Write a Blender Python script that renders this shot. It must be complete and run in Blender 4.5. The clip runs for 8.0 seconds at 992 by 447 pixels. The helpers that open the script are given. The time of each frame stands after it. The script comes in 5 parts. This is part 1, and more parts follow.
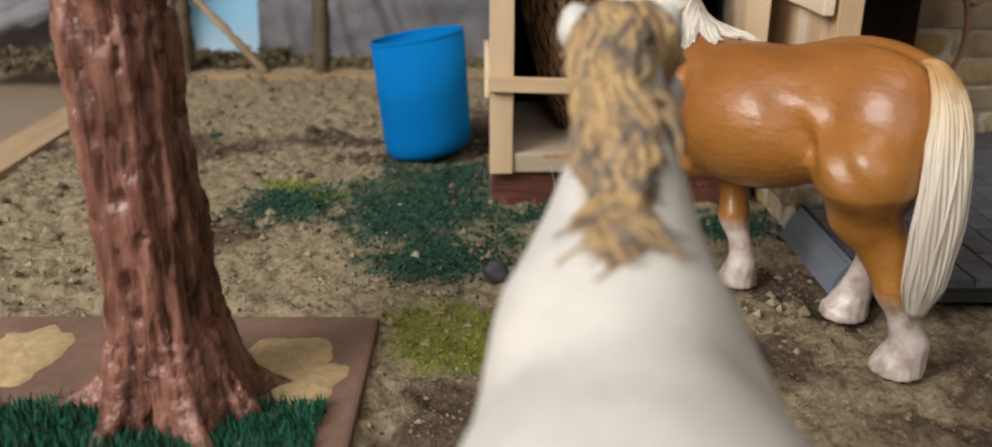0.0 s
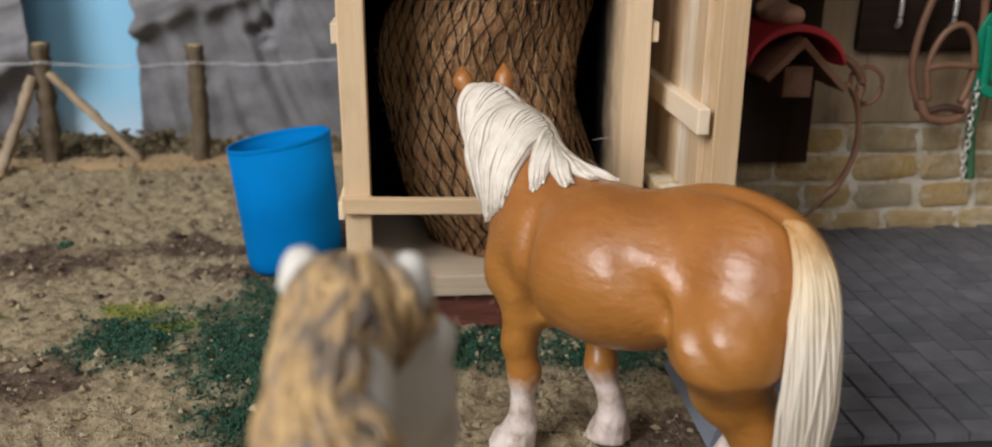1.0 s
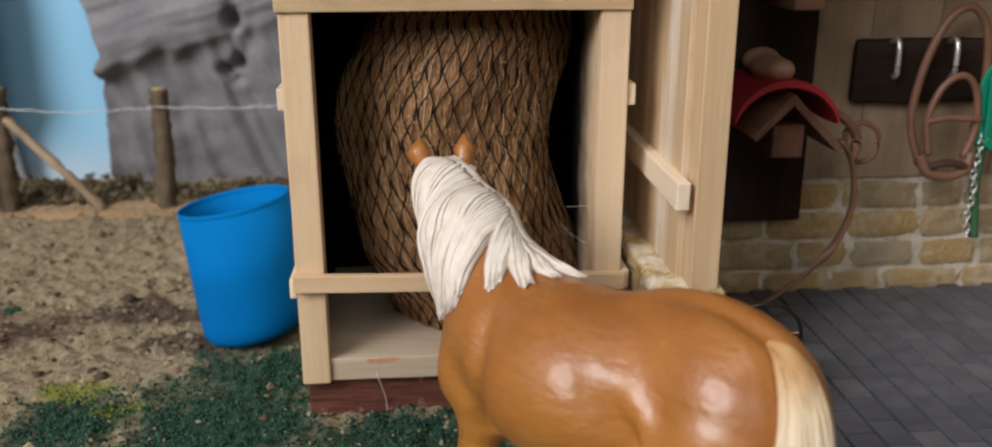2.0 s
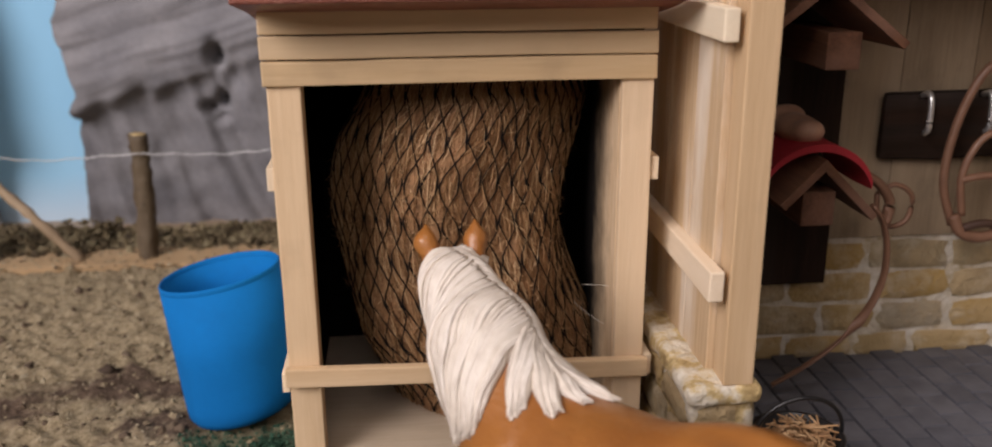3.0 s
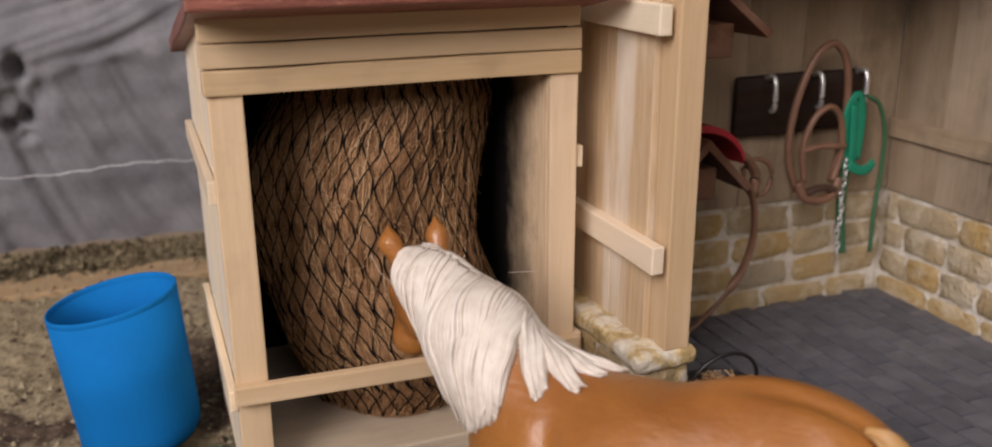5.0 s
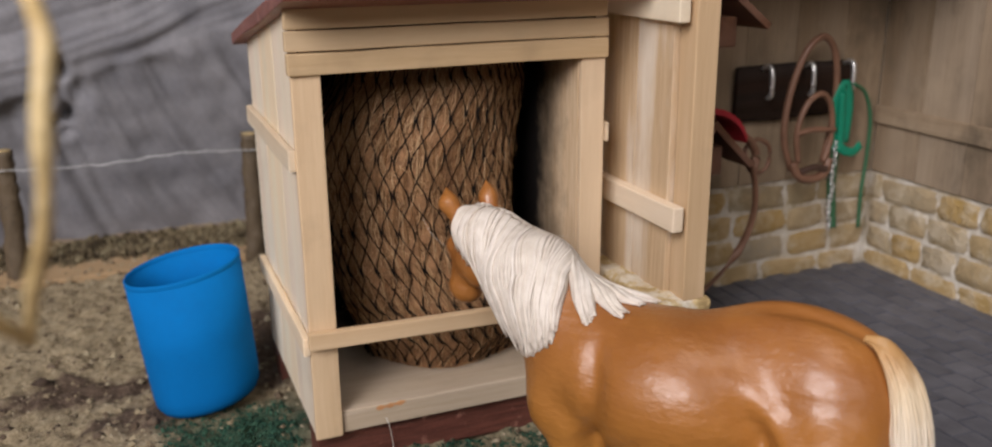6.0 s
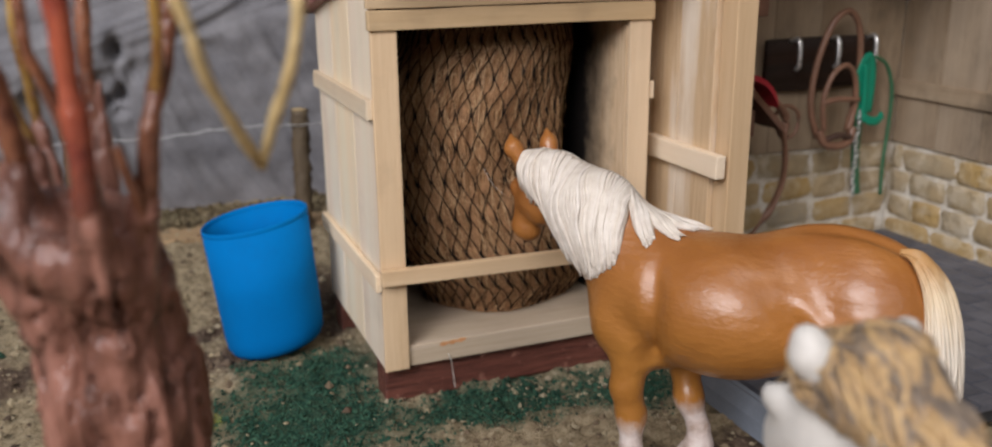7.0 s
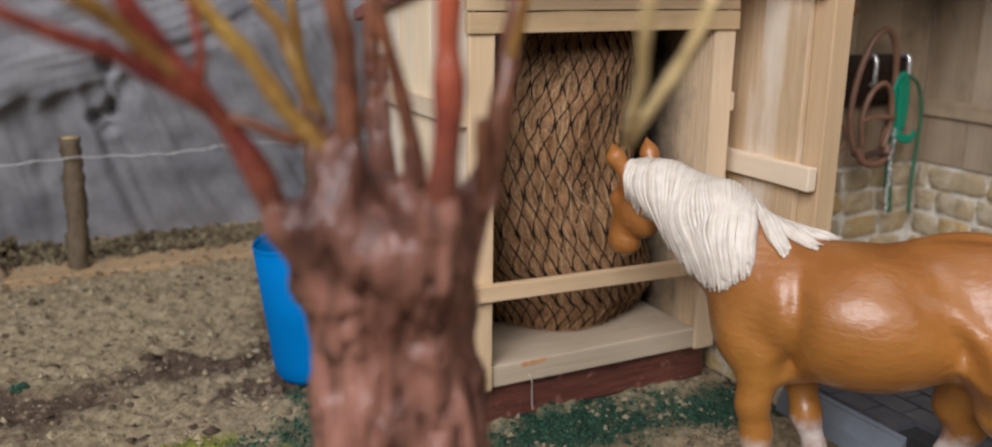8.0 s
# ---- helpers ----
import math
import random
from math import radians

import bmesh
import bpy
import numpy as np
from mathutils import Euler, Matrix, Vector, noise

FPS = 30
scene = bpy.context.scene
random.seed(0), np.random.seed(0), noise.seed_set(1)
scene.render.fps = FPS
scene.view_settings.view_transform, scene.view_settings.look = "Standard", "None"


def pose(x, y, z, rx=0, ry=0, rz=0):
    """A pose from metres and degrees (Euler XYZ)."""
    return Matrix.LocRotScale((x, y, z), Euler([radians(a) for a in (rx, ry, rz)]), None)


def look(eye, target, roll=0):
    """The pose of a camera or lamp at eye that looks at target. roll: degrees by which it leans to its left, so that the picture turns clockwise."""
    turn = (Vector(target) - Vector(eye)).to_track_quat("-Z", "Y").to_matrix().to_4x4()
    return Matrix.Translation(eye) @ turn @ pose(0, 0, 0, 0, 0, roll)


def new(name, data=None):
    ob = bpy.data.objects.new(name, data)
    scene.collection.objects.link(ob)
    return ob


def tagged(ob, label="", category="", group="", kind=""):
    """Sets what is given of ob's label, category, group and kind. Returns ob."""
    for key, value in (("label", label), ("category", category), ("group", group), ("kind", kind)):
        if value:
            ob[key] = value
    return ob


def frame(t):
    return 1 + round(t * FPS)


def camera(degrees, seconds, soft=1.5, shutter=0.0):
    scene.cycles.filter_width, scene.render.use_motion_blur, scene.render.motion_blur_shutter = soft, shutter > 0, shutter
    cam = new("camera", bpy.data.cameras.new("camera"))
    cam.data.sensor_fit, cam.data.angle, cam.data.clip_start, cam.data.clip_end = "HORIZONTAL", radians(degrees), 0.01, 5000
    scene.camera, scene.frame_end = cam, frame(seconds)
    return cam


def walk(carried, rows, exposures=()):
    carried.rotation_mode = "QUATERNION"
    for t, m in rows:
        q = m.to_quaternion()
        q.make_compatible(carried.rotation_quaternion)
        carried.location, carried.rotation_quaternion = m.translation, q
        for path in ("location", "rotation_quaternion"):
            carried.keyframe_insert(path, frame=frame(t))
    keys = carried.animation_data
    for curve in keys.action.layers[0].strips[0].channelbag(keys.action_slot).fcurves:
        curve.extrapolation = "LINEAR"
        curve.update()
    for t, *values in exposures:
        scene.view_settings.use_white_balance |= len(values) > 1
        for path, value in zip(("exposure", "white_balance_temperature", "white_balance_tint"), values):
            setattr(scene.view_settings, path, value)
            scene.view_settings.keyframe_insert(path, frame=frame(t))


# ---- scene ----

# A table-top stable yard at its true, small size. Lengths below are millimetres (U turns them into metres).
U = 0.001

# ---- camera ----
cam = camera(55.75, 8.0, soft=2.0)
PATH = [
    (0.0, -0.0034, -0.3387, 0.1212, 69.11, -0.34, -0.77),
    (0.5, 0.0093, -0.3159, 0.1328, 70.34, -0.39, -3.75),
    (1.0, 0.0263, -0.2996, 0.1404, 71.32, -0.27, -4.36),
    (2.5, 0.0395, -0.2554, 0.1585, 72.07, 0.38, -4.83),
    (3.0, 0.0344, -0.2411, 0.1655, 72.33, 0.42, -5.58),
    (3.5, 0.0286, -0.2351, 0.1669, 73.44, 0.48, -6.99),
    (4.0, 0.0173, -0.2299, 0.1721, 73.09, 0.08, -11.71),
    (4.5, 0.0017, -0.2303, 0.1688, 71.99, 0.38, -18.50),
    (6.0, -0.0460, -0.2663, 0.1645, 72.87, 0.56, -22.20),
    (6.5, -0.0558, -0.2781, 0.1574, 73.25, 0.49, -22.13),
    (7.0, -0.0729, -0.2876, 0.1521, 73.47, 0.63, -21.81),
    (7.5, -0.1012, -0.2826, 0.1484, 74.28, 0.53, -22.56),
    (8.0, -0.1187, -0.2542, 0.1434, 75.27, -0.59, -26.66),
]
walk(cam, [(t, pose(x, y, z, rx, ry, rz)) for t, x, y, z, rx, ry, rz in PATH], exposures=[(0.0, -0.05, 6450, 8), (1.0, 0.0, 6250, 8), (2.5, -0.06, 6350, 14), (3.5, -0.1, 6850, 22), (4.5, -0.11, 6700, 20), (6.0, -0.11, 6350, 15), (8.0, -0.07, 6100, 12)])
cam.data.dof.use_dof = True
cam.data.dof.focus_distance = 0.258
cam.data.dof.aperture_fstop = 15.0

# ---- light ----
world = bpy.data.worlds.new("world")
scene.world = world
world.use_nodes = True
world.node_tree.nodes["Background"].inputs[0].default_value = (1.0, 0.96, 0.9, 1)
world.node_tree.nodes["Background"].inputs[1].default_value = 0.005


def area_lamp(name, eye, target, size, watts, colour):
    data = bpy.data.lights.new(name, "AREA")
    data.shape, data.size, data.energy, data.color = "DISK", size, watts, colour
    ob = new(name, data)
    ob.matrix_world = look(eye, target)
    return ob


area_lamp("window_light", (-0.98, -0.98, 0.95), (0.05, -0.05, 0.05), 0.95, 33.6, (1.0, 0.97, 0.95))
# fill light with no known source, added in front to brighten the stable
area_lamp("front_fill", (0.10, -1.35, 0.95), (0.15, 0, 0.05), 0.80, 3.3, (1.0, 0.95, 0.89))
area_lamp("ceiling_lamp", (0.05, -0.40, 1.44), (0.05, -0.05, 0), 0.60, 4.0, (1.0, 0.95, 0.89))

# ---- materials ----


class Nodes:
    """A short way to write a node material."""

    def __init__(self, name):
        self.mat = bpy.data.materials.new(name)
        self.mat.use_nodes = True
        self.tree = self.mat.node_tree
        self.bsdf = self.tree.nodes["Principled BSDF"]

    def node(self, kind, **inputs):
        n = self.tree.nodes.new(kind)
        for key, value in inputs.items():
            slot = n.inputs[int(key[1:])] if key[0] == "i" and key[1:].isdigit() else n.inputs[key.replace("_", " ")]
            self.put(slot, value)
        return n

    def put(self, slot, value):
        if isinstance(value, bpy.types.NodeSocket):
            self.tree.links.new(value, slot)
        else:
            slot.default_value = value

    def coords(self, scale=(1, 1, 1), shift=None):
        tc = self.node("ShaderNodeTexCoord")
        mp = self.node("ShaderNodeMapping", Vector=tc.outputs["Object"], Scale=scale)
        if shift is not None:
            self.put(mp.inputs["Location"], shift)
        return mp.outputs[0]

    def noise(self, vector, scale, detail=4.0, rough=0.55):
        n = self.node("ShaderNodeTexNoise", Vector=vector, Scale=scale, Detail=detail, Roughness=rough)
        return n.outputs["Fac"]

    def ramp(self, fac, stops):
        n = self.node("ShaderNodeValToRGB", Fac=fac)
        els = n.color_ramp.elements
        while len(els) < len(stops):
            els.new(0.5)
        for e, (at, c) in zip(els, stops):
            e.position, e.color = at, (*c, 1) if len(c) == 3 else c
        return n.outputs["Color"]

    def mix(self, fac, a, b, how="MIX"):
        n = self.tree.nodes.new("ShaderNodeMix")
        n.data_type, n.blend_type = "RGBA", how
        for slot, v in ((n.inputs[0], fac), (n.inputs[6], a), (n.inputs[7], b)):
            self.put(slot, (*v, 1) if isinstance(v, tuple) and len(v) == 3 else v)
        return n.outputs[2]

    def math(self, how, a, b=0.0, clamp=False):
        n = self.tree.nodes.new("ShaderNodeMath")
        n.operation, n.use_clamp = how, clamp
        self.put(n.inputs[0], a)
        self.put(n.inputs[1], b)
        return n.outputs[0]

    def bump(self, height, distance, strength=1.0):
        n = self.node("ShaderNodeBump", Height=height, Strength=strength, Distance=distance)
        self.put(self.bsdf.inputs["Normal"], n.outputs[0])

    def done(self, colour, rough=0.6, metal=0.0, coat=0.0, coat_rough=0.1, spec=0.5):
        for key, v in (("Base Color", colour), ("Roughness", rough), ("Metallic", metal), ("Coat Weight", coat), ("Coat Roughness", coat_rough), ("Specular IOR Level", spec)):
            self.put(self.bsdf.inputs[key], (*v, 1) if isinstance(v, tuple) and len(v) == 3 else v)
        return self.mat


def wood(name, axis, light, dark, rough=0.6, contrast=1.0, spec=0.5):
    """Sawn wood with its grain along the axis 0, 1 or 2; each board has its own tint."""
    n = Nodes(name)
    info = n.node("ShaderNodeObjectInfo")
    shift = n.node("ShaderNodeCombineXYZ", X=info.outputs["Random"], Y=n.math("MULTIPLY", info.outputs["Random"], 7.3), Z=n.math("MULTIPLY", info.outputs["Random"], 3.1))
    scale = [1.0, 1.0, 1.0]
    scale[axis] = 0.06
    v = n.coords(tuple(scale), shift.outputs[0])
    grain = n.noise(v, 900, 5, 0.6)
    broad = n.noise(v, 130, 3, 0.5)
    stain = n.noise(n.coords((1, 1, 1), shift.outputs[0]), 45, 4, 0.6)
    c = n.ramp(n.math("ADD", n.math("MULTIPLY", grain, 0.45), n.math("MULTIPLY", broad, 0.55)), [(0.34, dark), (0.62, light)])
    tint = n.ramp(info.outputs["Random"], [(0.0, (0.84, 0.78, 0.70)), (0.35, (1.02, 0.97, 0.90)), (0.65, (1.0, 1.0, 1.02)), (1.0, (1.08, 1.0, 0.86))])
    c = n.mix(1.0, c, tint, "MULTIPLY")
    c = n.mix(n.math("MULTIPLY", n.ramp(stain, [(0.52, (0, 0, 0)), (0.75, (1, 1, 1))]), 0.35 * contrast), c, tuple(0.62 * x for x in dark))
    pale = n.noise(n.coords(tuple(0.5 if s == 1.0 else 0.03 for s in scale), shift.outputs[0]), 95, 3, 0.5)
    c = n.mix(n.math("MULTIPLY", n.ramp(pale, [(0.48, (0, 0, 0)), (0.66, (1, 1, 1))]), 0.4), c, tuple(min(0.82, 1.12 * a + 0.05) for a in light))
    if contrast > 1.2:
        smear = n.noise(n.coords((1, 1, 0.5)), 28, 5, 0.65)
        c = n.mix(n.ramp(smear, [(0.30, (0.75, 0.75, 0.75)), (0.46, (0, 0, 0))]), c, tuple(0.45 * x for x in dark))
        c = n.mix(n.ramp(smear, [(0.56, (0, 0, 0)), (0.72, (0.6, 0.6, 0.6))]), c, tuple(min(0.7, 1.35 * x) for x in light))
    n.bump(grain, 0.00025, 0.5)
    return n.done(c, rough, spec=spec)



def rubbed_board():
    """Upright boards with white paint rubbed over brown wood in long streaks."""
    n = Nodes("white_rubbed_board")
    info = n.node("ShaderNodeObjectInfo")
    shift = n.node("ShaderNodeCombineXYZ", X=info.outputs["Random"], Y=n.math("MULTIPLY", info.outputs["Random"], 5.7), Z=info.outputs["Random"])
    v = n.coords((1, 1, 0.045), shift.outputs[0])
    streak, grain = n.noise(v, 62, 3, 0.5), n.noise(v, 900, 4, 0.6)
    c = n.ramp(grain, [(0.3, (0.46, 0.31, 0.175)), (0.7, (0.60, 0.44, 0.27))])
    rub = n.math("ADD", streak, n.math("MULTIPLY", n.math("SUBTRACT", n.noise(n.coords((1, 1, 0.30), shift.outputs[0]), 45, 5, 0.65), 0.5), 0.6))
    c = n.mix(n.ramp(rub, [(0.40, (0, 0, 0)), (0.50, (0.55, 0.55, 0.55)), (0.62, (0.92, 0.92, 0.92))]), c, (0.74, 0.655, 0.545))
    c = n.mix(n.ramp(n.noise(v, 120, 3, 0.5), [(0.60, (0, 0, 0)), (0.74, (0.4, 0.4, 0.4))]), c, (0.50, 0.33, 0.16))
    n.bump(grain, 0.00025, 0.5)
    return n.done(c, 0.7)


PINE = [wood("pale_wood_" + a, i, (0.68, 0.515, 0.335), (0.60, 0.435, 0.265), 0.6, 1.15) for i, a in enumerate("xyz")]
DUSTY = [wood("dusty_wood_" + a, i, (0.55, 0.455, 0.34), (0.46, 0.365, 0.255), 0.75, 1.15) for i, a in enumerate("xyz")]
# the roof's shadow on the lintel is put into this darker pine
LINTEL = [wood("roof_shaded_pine_" + a, i, (0.58, 0.435, 0.265), (0.50, 0.36, 0.205), 0.6, 1.15) for i, a in enumerate("xyz")]
# light falling on side boards and battens is put into this paler pine
LITPINE = [wood("lit_pine_" + a, i, (0.79, 0.67, 0.52), (0.72, 0.585, 0.43), 0.65, 0.9) for i, a in enumerate("xyz")]
RUBBED = rubbed_board()
WALLWOOD = [wood("weathered_board_" + a, i, (0.345, 0.262, 0.175), (0.235, 0.172, 0.11), 0.75, 1.6) for i, a in enumerate("xyz")]
DARKWOOD = [wood("dark_wood_" + a, i, (0.032, 0.017, 0.011), (0.013, 0.008, 0.005), 0.7, 1.0, 0.15) for i, a in enumerate("xyz")]
MIDWOOD = [wood("brown_wood_" + a, i, (0.19, 0.088, 0.050), (0.080, 0.036, 0.021), 0.65, 1.0, 0.3) for i, a in enumerate("xyz")]
TANWOOD = [wood("tan_board_" + a, i, (0.45, 0.32, 0.185), (0.34, 0.23, 0.125), 0.8) for i, a in enumerate("xyz")]


def painted(name, colour, rough, coat=0.0, mottle=0.2, scale=120, relief=0.0002, dark=0.55, coat_rough=0.15, spec=0.5):
    """Paint with a mottle at two scales and a fine relief."""
    n = Nodes(name)
    v = n.coords()
    a, b = n.noise(v, scale, 4), n.noise(v, scale * 9, 3)
    f = n.math("ADD", n.math("MULTIPLY", a, 0.65), n.math("MULTIPLY", b, 0.35))
    c = n.ramp(f, [(0.35, tuple(x * (1 - mottle * (1 - dark)) for x in colour)), (0.65, tuple(min(1, x * (1 + mottle * 0.25)) for x in colour))])
    n.bump(f, relief, 0.6)
    return n.done(c, n.math("ADD", n.math("MULTIPLY", b, 0.25), rough - 0.12), coat=coat, coat_rough=coat_rough, spec=spec)


def shaded_board():
    """Pale board with inner shade painted into its colour, thinning towards the front edge."""
    n = Nodes("depth_shaded_board")
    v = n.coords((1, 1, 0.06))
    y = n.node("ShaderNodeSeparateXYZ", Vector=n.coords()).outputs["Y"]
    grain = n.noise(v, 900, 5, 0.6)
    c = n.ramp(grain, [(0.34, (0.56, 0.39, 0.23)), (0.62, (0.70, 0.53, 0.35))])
    inner_shade = n.math("ADD", n.math("MULTIPLY", n.math("ADD", y, 0.036), 1000.0 / 40.0), n.math("MULTIPLY", n.math("SUBTRACT", n.noise(n.coords(), 90, 5, 0.7), 0.5), 0.55))
    c = n.mix(n.ramp(inner_shade, [(0.0, (0, 0, 0)), (0.28, (0.6, 0.6, 0.6)), (0.62, (1, 1, 1))]), c, (0.008, 0.006, 0.005))
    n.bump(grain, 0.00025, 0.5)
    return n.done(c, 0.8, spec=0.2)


def red_brown_paint(name, low, high):
    n = Nodes(name)
    v = n.coords()
    streak = n.noise(n.coords((0.12, 1, 1)), 420, 5, 0.65)
    chips = n.noise(v, 160, 5, 0.65)
    c = n.ramp(streak, [(0.3, low), (0.7, high)])
    c = n.mix(n.ramp(chips, [(0.60, (0, 0, 0)), (0.68, (0.8, 0.8, 0.8))]), c, (0.34, 0.16, 0.115))
    n.bump(n.math("ADD", streak, n.math("MULTIPLY", chips, 0.7)), 0.0008, 0.8)
    return n.done(c, 0.42)


def chestnut_coat():
    """Chestnut gloss paint that fades into white socks near the hooves."""
    n = Nodes("chestnut_paint")
    tc = n.node("ShaderNodeTexCoord")
    v = tc.outputs["Object"]
    z = n.node("ShaderNodeSeparateXYZ", Vector=v).outputs["Z"]
    a, b = n.noise(v, 55, 3), n.noise(v, 800, 3)
    back = n.ramp(a, [(0.3, (0.255, 0.088, 0.019)), (0.7, (0.365, 0.142, 0.031))])
    belly = n.ramp(a, [(0.3, (0.32, 0.125, 0.020)), (0.7, (0.44, 0.190, 0.036))])
    high = n.math("ADD", n.math("MULTIPLY", n.math("SUBTRACT", z, 0.042), 34.0), n.math("MULTIPLY", n.math("SUBTRACT", a, 0.5), 0.7), True)
    base = n.mix(high, belly, back)
    edge = n.math("ADD", n.math("MULTIPLY", z, 1000.0 / 9.0), n.math("MULTIPLY", n.noise(v, 260, 3), 0.9))
    sock = n.ramp(n.math("MULTIPLY", n.math("SUBTRACT", edge, 2.45), 1.0, True), [(0.0, (1, 1, 1)), (0.65, (0, 0, 0))])
    white = n.ramp(n.noise(v, 190, 4, 0.6), [(0.34, (0.44, 0.33, 0.27)), (0.50, (0.66, 0.55, 0.50)), (0.68, (0.74, 0.65, 0.60))])
    c = n.mix(sock, base, white)
    away = n.node("ShaderNodeVectorMath", i0=v, i1=(0.0905, -0.0185, 0.0785))
    away.operation = "SUBTRACT"
    flat = n.node("ShaderNodeVectorMath", i0=away.outputs[0], i1=(1.0, 1.0, 0.26))
    flat.operation = "MULTIPLY"
    gap = n.node("ShaderNodeVectorMath", i0=flat.outputs[0])
    gap.operation = "LENGTH"
    blaze = n.math("ADD", n.math("MULTIPLY", gap.outputs["Value"], 1000.0 / 8.0), n.math("MULTIPLY", n.noise(v, 300, 3), 0.12))
    c = n.mix(n.ramp(blaze, [(0.44, (1, 1, 1)), (0.56, (0, 0, 0))]), c, (0.76, 0.69, 0.62))
    streaks = n.noise(n.coords((0.45, 1, 1.3)), 420, 3, 0.5)
    broad = n.noise(v, 130, 2)
    n.bump(n.math("ADD", n.math("ADD", n.math("MULTIPLY", streaks, 0.9), n.math("MULTIPLY", b, 0.35)), n.math("MULTIPLY", broad, 0.9)), 0.00055, 0.6)
    return n.done(c, n.ramp(b, [(0.35, (0.34, 0.34, 0.34)), (0.65, (0.50, 0.50, 0.50))]), coat=0.25, coat_rough=0.19)


def cream_hair():
    n = Nodes("cream_hair_paint")
    v = n.coords()
    isl = n.node("ShaderNodeNewGeometry").outputs["Random Per Island"]
    f = n.noise(v, 300, 4)
    c = n.ramp(f, [(0.3, (0.64, 0.565, 0.49)), (0.6, (0.77, 0.70, 0.62))])
    c = n.mix(n.math("MULTIPLY", isl, 0.25), c, (0.60, 0.50, 0.36))
    specks = n.noise(v, 420, 2)
    c = n.mix(n.ramp(specks, [(0.74, (0, 0, 0)), (0.78, (0.6, 0.6, 0.6))]), c, (0.25, 0.19, 0.13))
    n.bump(n.noise(v, 1500, 2), 0.0001, 0.4)
    return n.done(c, 0.5)


def tail_hair():
    """Beige streaked paint, blended into chestnut at the tail's root."""
    n = Nodes("beige_tail_paint")
    z = n.node("ShaderNodeSeparateXYZ", Vector=n.node("ShaderNodeTexCoord").outputs["Object"]).outputs["Z"]
    f = n.noise(n.coords((1, 1, 0.08)), 420, 4, 0.6)
    at = n.math("ADD", n.math("MULTIPLY", z, 1000.0 / 80.0), n.math("MULTIPLY", n.math("SUBTRACT", f, 0.5), 0.12))
    c = n.ramp(at, [(0.25, (0.72, 0.65, 0.56)), (0.72, (0.71, 0.63, 0.52)), (0.87, (0.66, 0.52, 0.34)), (0.965, (0.46, 0.25, 0.09))])
    c = n.mix(n.ramp(f, [(0.50, (0, 0, 0)), (0.70, (0.3, 0.3, 0.3))]), c, (0.42, 0.31, 0.20))
    n.bump(f, 0.0004, 0.7)
    return n.done(c, 0.5)


def washed_hair():
    """Tan and grey-brown streaked paint in which each lock has its own shade."""
    n = Nodes("streaked_hair_paint")
    v = n.coords()
    isl = n.node("ShaderNodeNewGeometry").outputs["Random Per Island"]
    f = n.math("ADD", n.math("MULTIPLY", n.noise(v, 190, 4, 0.6), 0.75), n.math("MULTIPLY", isl, 0.25))
    c = n.ramp(f, [(0.33, (0.125, 0.095, 0.072)), (0.43, (0.21, 0.155, 0.105)), (0.50, (0.37, 0.235, 0.11)), (0.64, (0.49, 0.325, 0.15))])
    c = n.mix(n.ramp(n.noise(v, 700, 3), [(0.52, (0, 0, 0)), (0.68, (0.4, 0.4, 0.4))]), c, (0.11, 0.082, 0.066))
    n.bump(n.noise(v, 1400, 3), 0.0002, 0.6)
    return n.done(c, 0.55)


def bark_paint():
    """Glossy red-brown bark with long dark upright cracks."""
    n = Nodes("red_brown_bark")
    a, b = n.noise(n.coords((1, 1, 0.3)), 130, 5, 0.6), n.noise(n.coords(), 700, 4)
    long = n.noise(n.coords((1, 1, 0.10)), 190, 4, 0.6)
    c = n.ramp(a, [(0.30, (0.060, 0.024, 0.017)), (0.50, (0.205, 0.088, 0.060)), (0.72, (0.35, 0.168, 0.125))])
    c = n.mix(n.ramp(long, [(0.33, (0.75, 0.75, 0.75)), (0.42, (0, 0, 0))]), c, (0.032, 0.014, 0.010))
    n.bump(n.math("ADD", n.math("ADD", a, n.math("MULTIPLY", long, 1.3)), n.math("MULTIPLY", b, 0.2)), 0.0020, 0.85)
    return n.done(c, 0.30)


def twig_paint(name, low, high, root=(0.10, 0.042, 0.026), gloss=0.24):
    """Glossy twig paint, mottled along its length and browner towards the trunk."""
    n = Nodes(name)
    v = n.coords()
    z = n.node("ShaderNodeSeparateXYZ", Vector=v).outputs["Z"]
    f = n.noise(v, 110, 5, 0.65)
    c = n.ramp(f, [(0.36, low), (0.62, high)])
    up = n.math("ADD", n.math("MULTIPLY", n.math("SUBTRACT", z, 0.112), 1000.0 / 30.0), n.math("MULTIPLY", n.math("SUBTRACT", n.noise(v, 60, 3), 0.5), 1.2))
    c = n.mix(n.ramp(up, [(0.1, (0.85, 0.85, 0.85)), (0.9, (0, 0, 0))]), c, root)
    c = n.mix(n.ramp(n.noise(v, 420, 3), [(0.58, (0, 0, 0)), (0.72, (0.6, 0.6, 0.6))]), c, tuple(0.4 * a for a in root))
    n.bump(n.math("ADD", n.noise(v, 600, 3), n.math("MULTIPLY", f, 1.5)), 0.0007, 0.7)
    return n.done(c, gloss)


